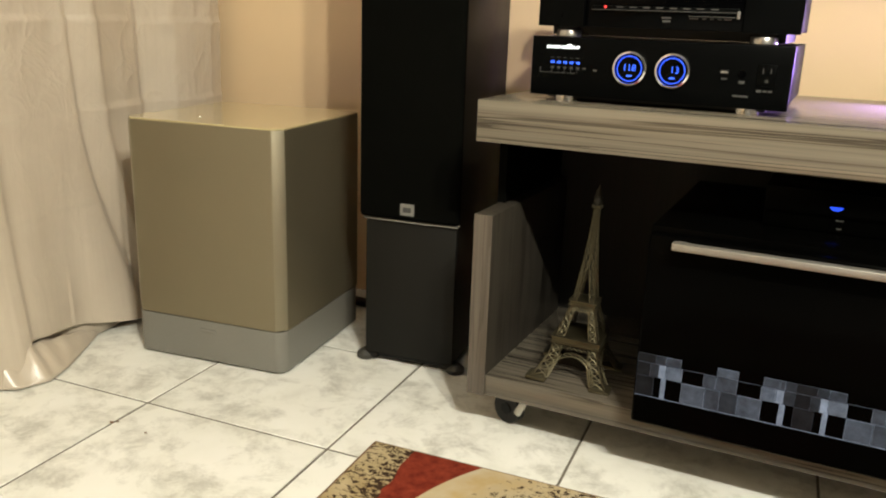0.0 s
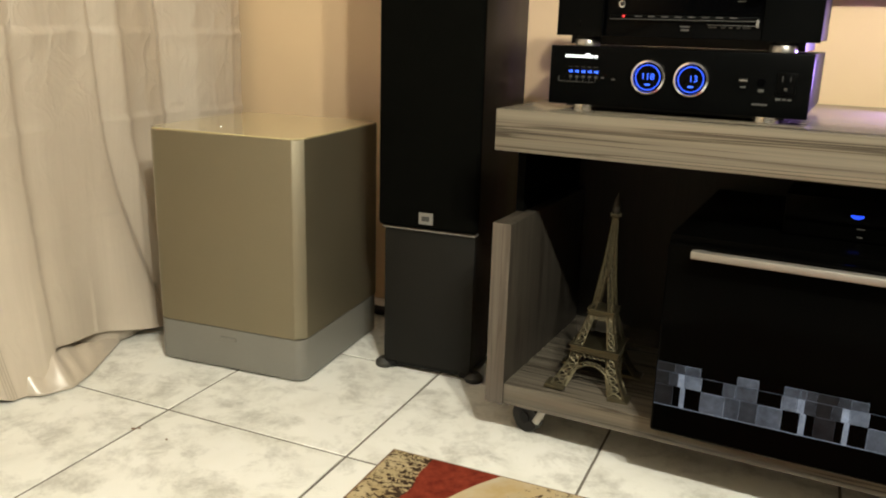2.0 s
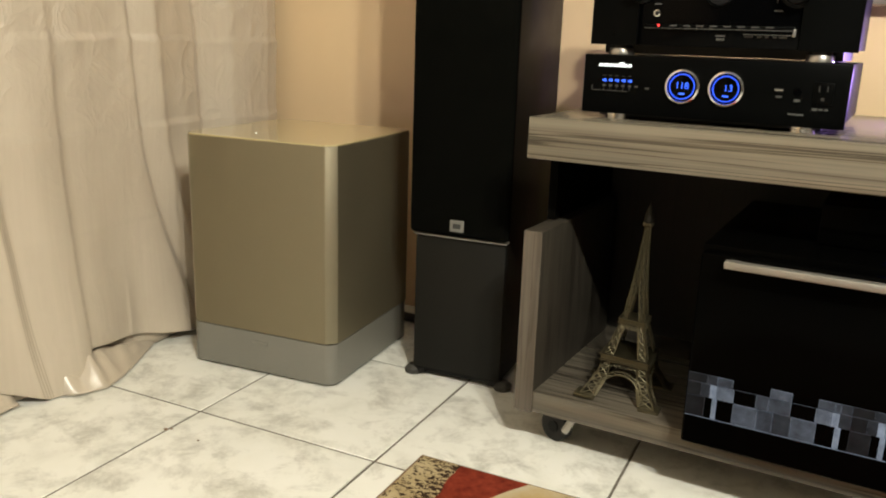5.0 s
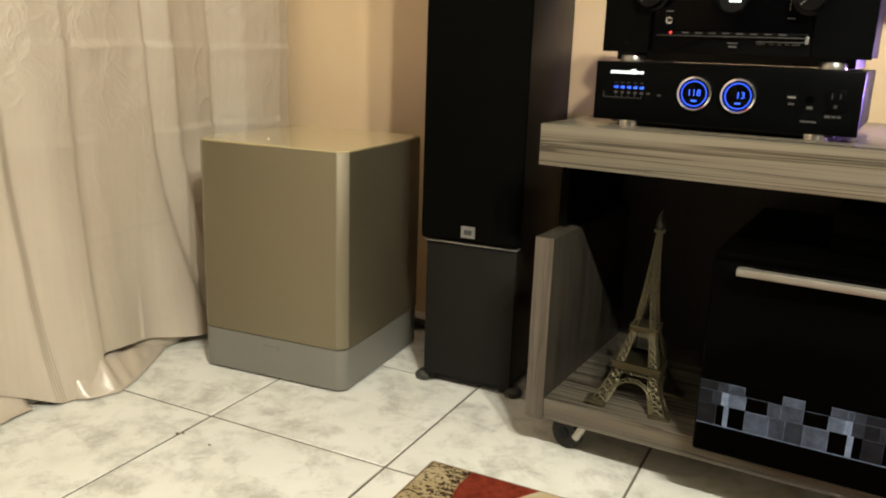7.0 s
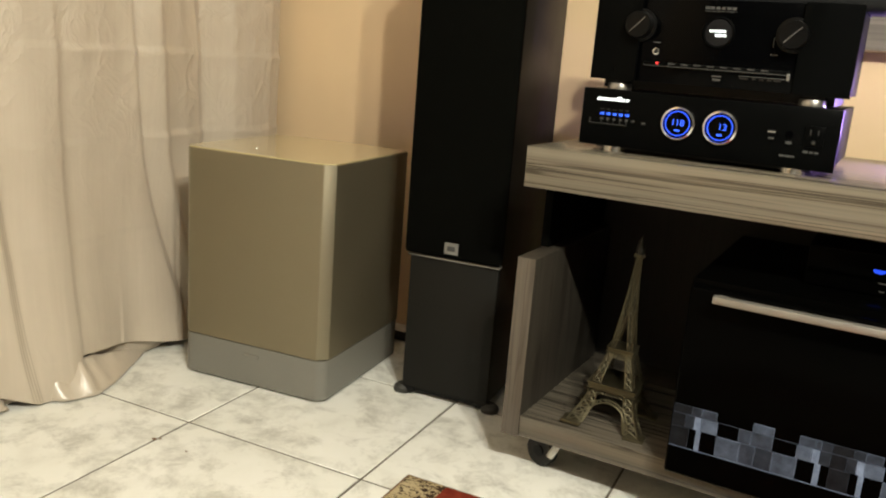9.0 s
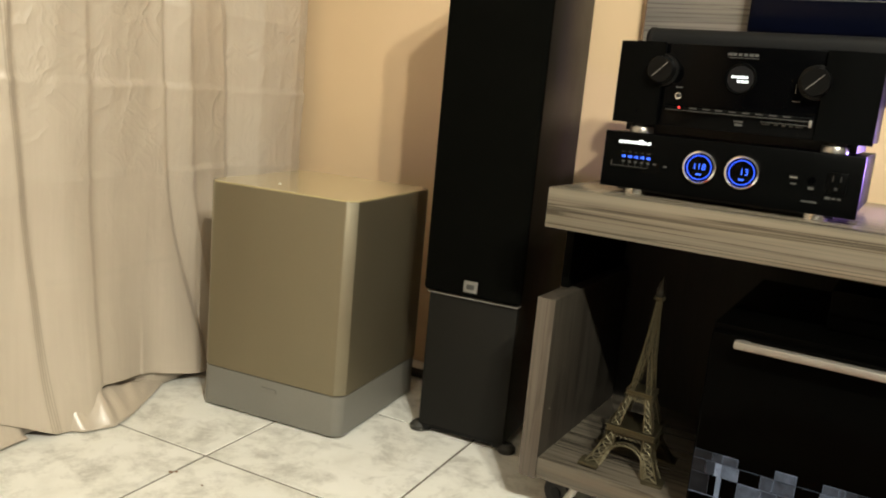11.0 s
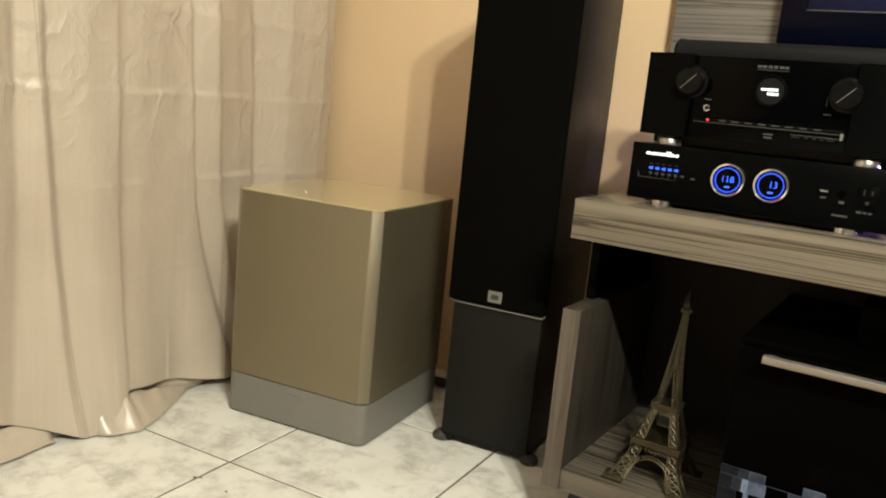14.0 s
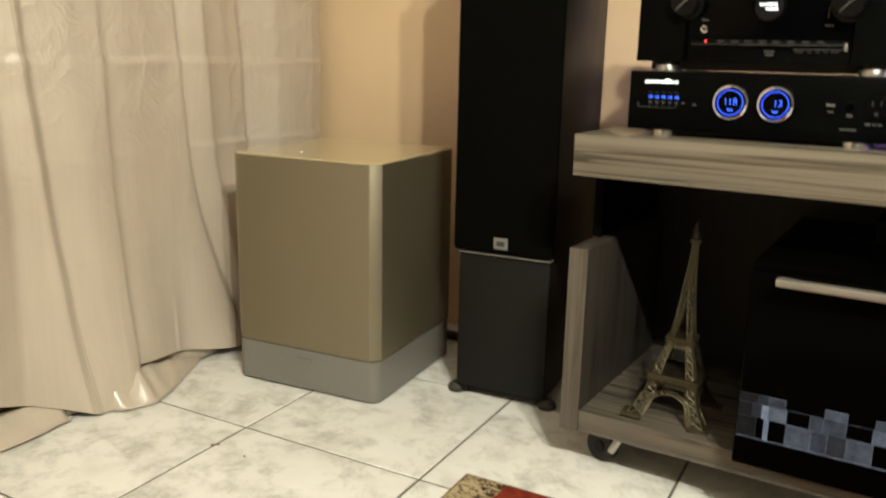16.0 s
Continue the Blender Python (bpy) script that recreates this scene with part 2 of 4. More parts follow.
BLACK_METAL = plain("black_satin_metal", (0.0016, 0.0018, 0.0018), 0.36, 0.0, 0.2, 90, 0.04, spec=0.03)
BLACK_GLOSS = plain("black_gloss_panel", (0.0008, 0.0009, 0.0011), 0.14, 0, 0.2, 40, 0.0, spec=0.05)
BLACK_PLASTIC = plain("black_plastic", (0.006, 0.006, 0.006), 0.5, 0, 0.2, 90, 0.08, spec=0.2)
SILVER = plain("brushed_silver", (0.36, 0.352, 0.325), 0.48, 0.8, 0.08, 200, 0.05)
CHROME = plain("chrome", (0.78, 0.77, 0.75), 0.14, 1.0, 0.04, 100, 0.0)
BADGE = plain("grey_badge", (0.25, 0.25, 0.24), 0.35, 0.6, 0.1, 300, 0.1)
BRASS = plain("antique_brass", (0.098, 0.085, 0.050), 0.50, 0.75, 0.35, 150, 0.2)
SHADED_BRASS = plain("shaded_brass", (0.02, 0.018, 0.013), 0.5, 0.6, 0.3, 150, 0.2)
RUG = rug_material()
LENS = plain("dark_grey_lens", (0.009, 0.0095, 0.011), 0.2, 0, 0.3, 120, 0.0, spec=0.2)
BAR_CLOTH = plain("charcoal_bar_cloth", (0.0048, 0.0052, 0.0056), 0.7, 0, 0.2, 260, 0.2, spec=0.2)
NAVY_GLOSS = plain("blue_black_bezel", (0.0018, 0.0026, 0.0075), 0.14, 0, 0.2, 40, 0.0, spec=0.08)
KNOB = plain("dark_brushed_metal", (0.0030, 0.0030, 0.0030), 0.33, 0.0, 0.25, 300, 0.1, spec=0.12)
FOOT_METAL = plain("dull_steel", (0.40, 0.39, 0.37), 0.3, 0.9, 0.15, 200, 0.1)
PRINT = plain("grey_print", (0.042, 0.043, 0.042), 0.6, grain=0.1)
WHITE_PLASTIC = plain("white_plastic", (0.72, 0.71, 0.67), 0.4, grain=0.05)
GREY_RUBBER = plain("grey_rubber", (0.035, 0.034, 0.029), 0.6, grain=0.2, relief=0.1)
RUBBER = plain("dark_rubber", (0.010, 0.010, 0.0095), 0.7, grain=0.2, relief=0.2)
BLUE_RING = glow("blue_ring_light", (0.018, 0.085, 1.0), 1.15)
BLUE_DIGIT = glow("blue_digit_light", (0.03, 0.12, 1.0), 1.2)
WHITE_LED = glow("white_led", (0.85, 0.95, 1.0), 1.0)
RED_LED = glow("red_led", (1.0, 0.05, 0.05), 0.7)
SCREEN = screen_material()
VIOLET = glow("violet_light", (0.35, 0.2, 1.0), 8.0)
EDGE_BROWN = plain("brown_edge_band", (0.20, 0.12, 0.065), 0.5, grain=0.15)

# ---------------------------------------------------------------- builders


def thing(name, place, label, category, turn=0.0, group="", kind="", pivot=None):
    """An Empty at the thing's base; with a pivot (x, y) it is swung about that upright line."""
    ob = new(name)
    if pivot:
        there = Matrix.Translation((*pivot, 0))
        ob.matrix_basis = there @ pose(0, 0, 0, 0, 0, turn) @ there.inverted() @ pose(*place)
    else:
        ob.matrix_basis = pose(*place, 0, 0, turn)
    ob.empty_display_size = 0.05
    return tagged(ob, label, category, group, kind)


def finish(bm, name, material, smooth=True):
    bmesh.ops.recalc_face_normals(bm, faces=bm.faces)
    me = bpy.data.meshes.new(name)
    bm.to_mesh(me)
    bm.free()
    me.materials.append(material)
    if smooth:
        me.shade_smooth()
        me.set_sharp_from_angle(angle=radians(38))
    return me


def part(name, bm, material, parent, label=""):
    ob = new(name, finish(bm, name, material))
    ob.parent = parent
    return tagged(ob, label)


def box(x0, x1, y0, y1, z0, z1, r=0.0, seg=2, bm=None, only=None):
    bm = bm or bmesh.new()
    made = bmesh.ops.create_cube(bm, size=1)["verts"]
    for v in made:
        v.co = Vector((x0 + (v.co.x + 0.5) * (x1 - x0), y0 + (v.co.y + 0.5) * (y1 - y0), z0 + (v.co.z + 0.5) * (z1 - z0)))
    if r:
        edges = {e for v in made for e in v.link_edges}
        if only == "z":
            edges = {e for e in edges if abs(e.verts[0].co.z - e.verts[1].co.z) > 1e-6}
        if only == "x":
            edges = {e for e in edges if abs(e.verts[0].co.x - e.verts[1].co.x) > 1e-6}
        bmesh.ops.bevel(bm, geom=list(edges), offset=r, segments=seg, profile=0.5, affect="EDGES")
    return bm


def rod(p, q, r, bm=None, seg=12, r2=None):
    bm = bm or bmesh.new()
    p, q = Vector(p), Vector(q)
    m = Matrix.Translation((p + q) / 2) @ (q - p).to_track_quat("Z", "Y").to_matrix().to_4x4()
    bmesh.ops.create_cone(bm, cap_ends=True, segments=seg, radius1=r, radius2=r if r2 is None else r2, depth=(q - p).length, matrix=m)
    return bm


def turned(profile, place, axis="z", seg=32, bm=None):
    """A body of revolution from (radius, height) pairs, its axis along z or towards -y."""
    bm = bm or bmesh.new()
    rings = []
    for r, h in profile:
        ring = []
        for i in range(seg):
            a = 2 * math.pi * i / seg
            c = (r * math.cos(a), r * math.sin(a), h) if axis == "z" else (r * math.cos(a), -h, r * math.sin(a))
            ring.append(bm.verts.new(Vector(c) + Vector(place)))
        rings.append(ring)
    for a, b in zip(rings, rings[1:]):
        for i in range(seg):
            bm.faces.new((a[i], a[(i + 1) % seg], b[(i + 1) % seg], b[i]))
    for ring in (rings[0], rings[-1]):
        bm.faces.new(ring)
    return bm


def bent(points, r, name, material, parent=None):
    """A cable or tube through the points, as a mesh."""
    cu = bpy.data.curves.new(name, "CURVE")
    cu.dimensions, cu.bevel_depth, cu.bevel_resolution, cu.resolution_u = "3D", r, 3, 10
    sp = cu.splines.new("BEZIER")
    sp.bezier_points.add(len(points) - 1)
    for b, p in zip(sp.bezier_points, points):
        b.co, b.handle_left_type, b.handle_right_type = p, "AUTO", "AUTO"
    cu.materials.append(material)
    ob = new(name, cu)
    ob.parent = parent
    return ob


def lettering(name, words, size, place, material, parent):
    """Letters that stand upright and face -y, as a thin mesh."""
    cu = bpy.data.curves.new(name, "FONT")
    cu.body, cu.size, cu.align_x, cu.align_y, cu.extrude = words, size, "CENTER", "CENTER", 0.0003
    tmp = bpy.data.objects.new(name, cu)
    me = bpy.data.meshes.new_from_object(tmp)
    bpy.data.objects.remove(tmp)
    me.transform(pose(*place, 90, 0, 0))
    me.materials.clear()
    me.materials.append(material)
    ob = new(name, me)
    ob.parent = parent
    return ob


# ---------------------------------------------------------------- the room
X0, X1, Y0, Y1, TOP = -1.68, 4.3, -4.2, 2.10, 2.75


def room():
    def slab(name, bm, material, label):
        return tagged(new(name, finish(bm, name, material)), label, name.split("_")[0], kind="structure")
    slab("wall_north", box(X0 - 0.15, X1 + 0.15, Y1, Y1 + 0.15, -0.1, TOP), PEACH, "peach painted plaster wall behind the stand")
    slab("wall_west", box(X0 - 0.15, X0, Y0, Y1, -0.1, TOP), PEACH, "peach painted plaster wall behind the curtain")
    slab("wall_east", box(X1, X1 + 0.15, Y0, Y1, -0.1, TOP), LOW_BOUNCE, "unseen closing wall, dark to limit bounced light")
    slab("wall_south", box(X0 - 0.15, X1 + 0.15, Y0 - 0.15, Y0, -0.1, TOP), LOW_BOUNCE, "unseen closing wall, dark to limit bounced light")
    slab("ceiling", box(X0 - 0.15, X1 + 0.15, Y0 - 0.15, Y1 + 0.15, TOP, TOP + 0.1), CEILING, "unseen ceiling, greyed to limit bounced light")
    return slab("floor", box(X0, X1, Y0, Y1, -0.1, -0.0016), GROUT, "cream marbled glazed tiles with dark grout")


FLOOR = room()


def ceiling_light():
    ob = thing("ceiling_light", (0.65, -0.20, TOP), "white ceiling lamp with two arms and sockets", "lamp")
    part("canopy", turned([(0.02, 0), (0.09, 0), (0.09, -0.02), (0.03, -0.035)], (0, 0, 0)), WHITE_PLASTIC, ob)
    for x in (0.15, -0.15):
        b = Vector((x, 0, -0.55))
        part("arm", rod((0, 0, -0.03), b, 0.009), WHITE_PLASTIC, ob)
        part("socket", turned([(0.02, 0.0), (0.026, -0.01), (0.026, -0.06), (0.02, -0.07)], b + Vector((0, 0, 0.03))), WHITE_PLASTIC, ob)


ceiling_light()

# ---------------------------------------------------------------- curtain


def curtain():
    ob = thing("curtain", (-1.53, 1.0, 0.0), "champagne satin floor-length curtain with packing creases", "curtain")
    ys, zs = 560, 330
    # the cloth's slope across each fold, by its place along the rail; the sum of the slopes is the fold's depth
    slopes = ((1.005, -0.5), (1.02, 0.45), (1.058, 0.5), (1.068, -0.75), (1.085, -0.7), (1.095, 0.35), (1.15, 0.3), (1.17, 0.05),
              (1.225, 0.1), (1.234, -0.7), (1.245, -0.15), (1.26, 0.0), (1.38, -0.05), (1.455, 0.05), (1.468, -1.0), (1.484, -0.9),
              (1.492, 0.8), (1.545, 0.7), (1.56, -0.35), (1.575, 0.15), (1.63, 0.1), (1.65, -0.2), (1.70, -0.2), (1.712, -0.9),
              (1.728, -0.8), (1.74, 0.35), (1.82, 0.3), (1.835, -0.2), (1.97, -0.2), (1.985, -0.8), (2.06, -0.5))
    grid = np.linspace(-0.4, 2.15, 2551)
    slope = np.where(grid < 0.96, 0.5 * np.sin(grid * 2 * math.pi / 0.19 + 1.5 * np.sin(grid * 5)), np.interp(grid, *zip(*slopes)))
    slope = np.convolve(slope, np.ones(9) / 9, "same")
    depth = np.cumsum(slope) * 0.001 * 1.05
    depth -= np.convolve(np.pad(depth, 225, "edge"), np.ones(451) / 451, "valid")
    y0, y1, z1 = -0.3, 2.05, 2.42
    verts, faces = [], []
    creases = ((0.33, 0.3), (0.551, 0.7), (0.753, 1.0), (0.945, 0.9), (1.14, 1.0), (1.29, 0.9), (1.56, 0.8), (1.83, 0.8), (2.1, 0.7))
    for j in range(zs + 1):
        h = j / zs
        for i in range(ys + 1):
            y = y0 + (y1 - y0) * i / ys
            # the hem: it lies out on the floor in front and hangs clear of it near the corner
            puddle = max(0.0, min(1.0, (1.46 - y) / 0.24))
            puddle = puddle * puddle * (3 - 2 * puddle)
            lift = max(0.0, min(0.11, (1.13 - y) * 0.42))
            puddle *= max(0.0, 1 - lift / 0.05)
            over = float(np.interp(y, (1.215, 1.25, 1.33, 1.42, 1.57, 1.7), (0.0, 0.070, 0.058, 0.045, 0.018, 0.010)))
            hem = 0.003 + lift + over + 0.005 * noise.noise((y * 7, 3.1, 0))
            z = hem + (z1 - hem) * h ** 1.25
            # the folds lean a little towards the corner as they fall, and soften downwards
            lean = float(np.interp(y, (1.0, 1.07, 1.27, 1.47, 1.60, 1.8), (0.0, 0.09, 0.03, 0.10, 0.14, 0.0)))
            lean *= 0.65 - z + (0.9 * max(0.0, 0.5 - z) if 1.4 < y < 1.75 else 0.0)
            s = y - lean + 0.008 * noise.noise((y * 2.5, z * 1.3, 5.0))
            fall = 0.5 + 0.5 * min(1, z / 0.7)
            x = -1.545 + fall * float(np.interp(s, grid, depth))
            x += 0.010 * noise.noise((s * 6, z * 1.1, 0)) + 0.004 * noise.noise((s * 13, z * 5, 4))
            back = max(0.0, min(1.0, (y - 1.46) / 0.2))
            x -= 0.048 * back * back * (3 - 2 * back)
            near = max(0.0, 1 - z / 0.5)
            hang = float(np.interp(y, (1.215, 1.26, 1.40, 1.48), (0.0, 1.0, 1.0, 0.0)))
            x += puddle * (0.055 - 0.020 * hang) * near ** 2 + (1 - puddle) * -0.012 * near
            # the hem swings out again beside the loudspeaker
            swing = max(0.0, min(1.0, (y - 1.42) / 0.17))
            x += 0.082 * swing * swing * (3 - 2 * swing) * max(0.0, 1 - z / 0.5) ** 1.4
            for cz, amount in creases:
                d = z - cz - 0.006 * noise.noise((y * 6, cz * 9, 1))
                local = 0.55 + 0.9 * noise.noise((y * 5, cz * 17, 2))
                x += amount * max(0, local) * 0.0078 / (1 + math.exp(max(-40, min(40, d / 0.0016)))) * math.exp(min(0.0, d + 0.006) / 0.03)
            # crumples in the upper cloth
            k = min(1, max(0, (z - 0.55) / 0.3))
            wy, wz = y + 0.03 * noise.noise((y * 8, z * 8, 21)), z + 0.03 * noise.noise((y * 8, z * 8, 33))
            patch = 0.35 + 0.65 * max(0.0, min(1.0, 0.6 + 1.4 * noise.noise((y * 2.5, z * 2.5, 40))))
            cr = 0.0046 * (1 - abs(noise.noise((wy * 11, wz * 9, 7)))) ** 3 + 0.0024 * (1 - abs(noise.noise((wy * 21, wz * 20, 8)))) ** 3
            x += (0.10 + 0.65 * k) * patch * cr * (0.55 if y < 1.44 else 1.0)
            verts.append((x + 1.53, y - 1.0, z))
    for j in range(zs):
        for i in range(ys):
            a = j * (ys + 1) + i
            faces.append((a, a + 1, a + ys + 2, a + ys + 1))
    me = bpy.data.meshes.new("cloth")
    me.from_pydata(verts, [], faces)
    me.materials.append(SATIN)
    me.shade_smooth()
    cloth = new("cloth", me)
    cloth.parent = ob
    so = cloth.modifiers.new("thickness", "SOLIDIFY")
    so.thickness, so.offset = 0.0015, 0
    # the turned-up corner of the hem that lies on the tiles
    verts, faces = [], []
    n, m = 60, 24
    for j in range(m + 1):
        for i in range(n + 1):
            f, g = i / n, j / m
            y = 1.02 + 0.47 * f
            reach = float(np.interp(y, (1.02, 1.129, 1.145, 1.17, 1.233, 1.362, 1.48, 1.49), (-1.57, -1.550, -1.520, -1.471, -1.443, -1.494, -1.560, -1.568)))
            x = -1.575 + g * (reach + 1.575) + 0.006 * noise.noise((f * 6, g * 3, 2))
            rise = float(np.interp(y, (1.02, 1.15, 1.21, 1.25, 1.38, 1.49), (0.015, 0.085, 0.090, 0.055, 0.030, 0.006)))
            # sharp pleats where it bunches up, flat towards its pointed end
            pleat = abs(((f * 8.0 + g * 0.6) % 1.0) * 2 - 1)
            bunched = float(np.interp(y, (1.1, 1.16, 1.24, 1.30, 1.49), (0.3, 1.0, 1.0, 0.25, 0.1)))
            crest = min(1.0, max(0.0, (y - 1.21) / 0.04))
            shape = (1 - crest) * (1 - g) ** 1.1 + crest * min(0.25 + g / 0.5, (1 - g) / 0.6) * 1.05
            z = 0.003 + shape * rise + 0.024 * bunched * math.sin(math.pi * g) ** 0.8 * pleat
            verts.append((x + 1.53, y - 1.0, z))
    for j in range(m):
        for i in range(n):
            a = j * (n + 1) + i
            faces.append((a, a + 1, a + n + 2, a + n + 1))
    me = bpy.data.meshes.new("hem")
    me.from_pydata(verts, [], faces)
    me.materials.append(SATIN_FACE)
    me.shade_smooth()
    hem = new("hem", me)
    hem.parent = ob
    so = hem.modifiers.new("thickness", "SOLIDIFY")
    so.thickness = 0.002
    # the back layer of the hem, seen under the front layer
    verts, faces = [], []
    for j in range(7):
        for i in range(91):
            y = 1.14 + 0.56 * i / 90
            verts.append((-1.572 + 0.014 * noise.noise((y * 11, j * 0.1, 9)) + 1.53 + 0.010 * (1 - j / 6), y - 1.0, 0.003 + 0.16 * j / 6))
    for j in range(6):
        for i in range(90):
            a = j * 91 + i
            faces.append((a, a + 1, a + 92, a + 91))
    me = bpy.data.meshes.new("back_hem")
    me.from_pydata(verts, [], faces)
    me.materials.append(SATIN)
    me.shade_smooth()
    layer = new("back_hem", me)
    layer.parent = ob
    so = layer.modifiers.new("thickness", "SOLIDIFY")
    so.thickness = 0.002
    # the lining's edge, which trails on the floor under the lifted hem
    verts, faces = [], []
    for j in range(9):
        for i in range(81):
            f, g = i / 80, j / 8
            y = 0.2 + 0.875 * f
            x = -1.575 + 0.058 * g + 0.010 * noise.noise((y * 9, g * 2, 11))
            verts.append((x + 1.53, y - 1.0, 0.003 + 0.05 * (1 - g) ** 1.5 + 0.008 * (1 - g) * noise.noise((y * 14, g, 4)) + 0.004))
    for j in range(8):
        for i in range(80):
            a = j * 81 + i
            faces.append((a, a + 1, a + 82, a + 81))
    me = bpy.data.meshes.new("lining")
    me.from_pydata(verts, [], faces)
    me.materials.append(SATIN)
    me.shade_smooth()
    lining = new("lining", me)
    lining.parent = ob
    so = lining.modifiers.new("thickness", "SOLIDIFY")
    so.thickness = 0.002
    part("rod", rod((-0.01, -1.4, 2.44), (-0.01, Y1 - 1.002, 2.44), 0.014), SILVER, ob)


curtain()

# ---------------------------------------------------------------- subwoofer


def subwoofer():
    ob = thing("subwoofer", (-1.2245, 1.665, 0.0), "champagne gold subwoofer with grey plinth beside the curtain", "loudspeaker", 3.5)
    w, d = 0.1965, 0.1990
    def shell(k, z0, z1, r, rt=0.0, round_corner=True):
        bm = box(-w + k, w - k, -d + k, d - k, z0, z1, r, 6 if round_corner else 1, only="z")
        if not round_corner:
            es = [e for e in bm.edges if abs(e.verts[0].co.z - e.verts[1].co.z) > 1e-4]
            bmesh.ops.bevel(bm, geom=es, offset=0.003, segments=2, profile=0.5, affect="EDGES")
        if rt:
            es = [e for e in bm.edges if abs(e.verts[0].co.z - z1) < 1e-5 and abs(e.verts[1].co.z - z1) < 1e-5]
            bmesh.ops.bevel(bm, geom=es, offset=rt, segments=3, profile=0.5, affect="EDGES")
        return bm
    part("plinth", shell(0.002, 0.006, 0.101, 0.026), GREY_BASE, ob, "satin grey plinth")
    part("joint", shell(0.006, 0.1005, 0.1045, 0.024), BLACK_PLASTIC, ob)
    part("cabinet", shell(0.0, 0.104, 0.5460, 0.0215, round_corner=False), GOLD, ob, "champagne metallic cabinet")
    # paler strips on the chamfers paint the highlight along the cabinet's corners
    for sx in (-1, 1):
        for sy in (-1, 1):
            t = part("corner_highlight", box(-0.0138, 0.0138, -0.0008, 0.0010, 0.1055, 0.5455, 0.0006), CORNER_GLEAM, ob, "pale strip painting the highlight on the champagne corner")
            t.matrix_basis = pose(sx * (w - 0.01075), sy * (d - 0.01075), 0, 0, 0, 45 * sx * -sy)
    part("top_panel", shell(0.0004, 0.5464, 0.5498, 0.0215, round_corner=False), GOLD_TOP, ob, "glossy gold top")
    part("indicator", turned([(0.0022, 0), (0.0022, 0.0008), (0.0014, 0.001)], (-0.057, -0.110, 0.5497), seg=14), WHITE_LED, ob, "small lit dot")
    part("badge", box(-0.02, 0.022, -d - 0.0005, -d + 0.003, 0.072, 0.082, 0.002), GREY_BASE, ob)
    for x in (-0.15, 0.15):
        for y in (-0.14, 0.14):
            part("foot", turned([(0.018, 0), (0.02, 0.002), (0.02, 0.0065)], (x, y, 0), seg=16), RUBBER, ob)


subwoofer()

# ---------------------------------------------------------------- tower loudspeaker


def tower_speaker():
    ob = thing("tower_speaker", (-0.797, 1.657, 0.0), "tall black floor-standing loudspeaker with cloth grille", "loudspeaker", 3.0)
    h = 1.15
    part("cabinet", box(-0.108, 0.108, 0.012, 0.340, 0.022, h, 0.006), BLACK_VINYL, ob)
    part("lower_baffle", box(-0.108, 0.108, -0.004, 0.0118, 0.022, 0.343, 0.004), CHARCOAL, ob, "charcoal lower baffle")
    part("upper_baffle", box(-0.108, 0.108, -0.002, 0.0118, 0.3515, h, 0.004), BLACK_PLASTIC, ob)
    part("trim_strip", box(-0.111, 0.111, -0.012, 0.010, 0.3446, 0.3490, 0.001), BADGE, ob, "thin silver strip")
    g = part("grille", box(-0.116, 0.117, -0.024, -0.0025, 0.3522, h - 0.01, 0.010, 4), BLACK_CLOTH, ob, "black cloth grille")
    part("badge", box(-0.0165, 0.0165, -0.0275, -0.0242, 0.3645, 0.3905, 0.001), BADGE, g, "square grey badge")
    part("badge_mark", box(-0.009, 0.009, -0.0285, -0.0275, 0.372, 0.383, 0.001), PRINT, g)
    part("base_plate", box(-0.1, 0.1, 0.005, 0.335, 0.010, 0.0218, 0.003), BLACK_PLASTIC, ob)
    for x in (-0.112, 0.112):
        for y in (0.012, 0.32):
            part("foot", turned([(0.019, 0), (0.021, 0.003), (0.021, 0.012), (0.015, 0.018), (0.012, 0.021)], (x, y, 0), seg=24), GREY_RUBBER, ob, "grey rubber pad")
            part("foot_arm", box(min(x, x * 0.7), max(x, x * 0.7), y - 0.012, y + 0.012, 0.006, 0.0215, 0.003), BLACK_PLASTIC, ob)


tower_speaker()

# ---------------------------------------------------------------- stand
SX0, SX1, SFRONT, SBACK = -0.574, 1.12, 1.440, 1.90
STAND_TURN = -3.5
GEAR = (-0.502, 1.515)
OVEN = (-0.243, 1.361)


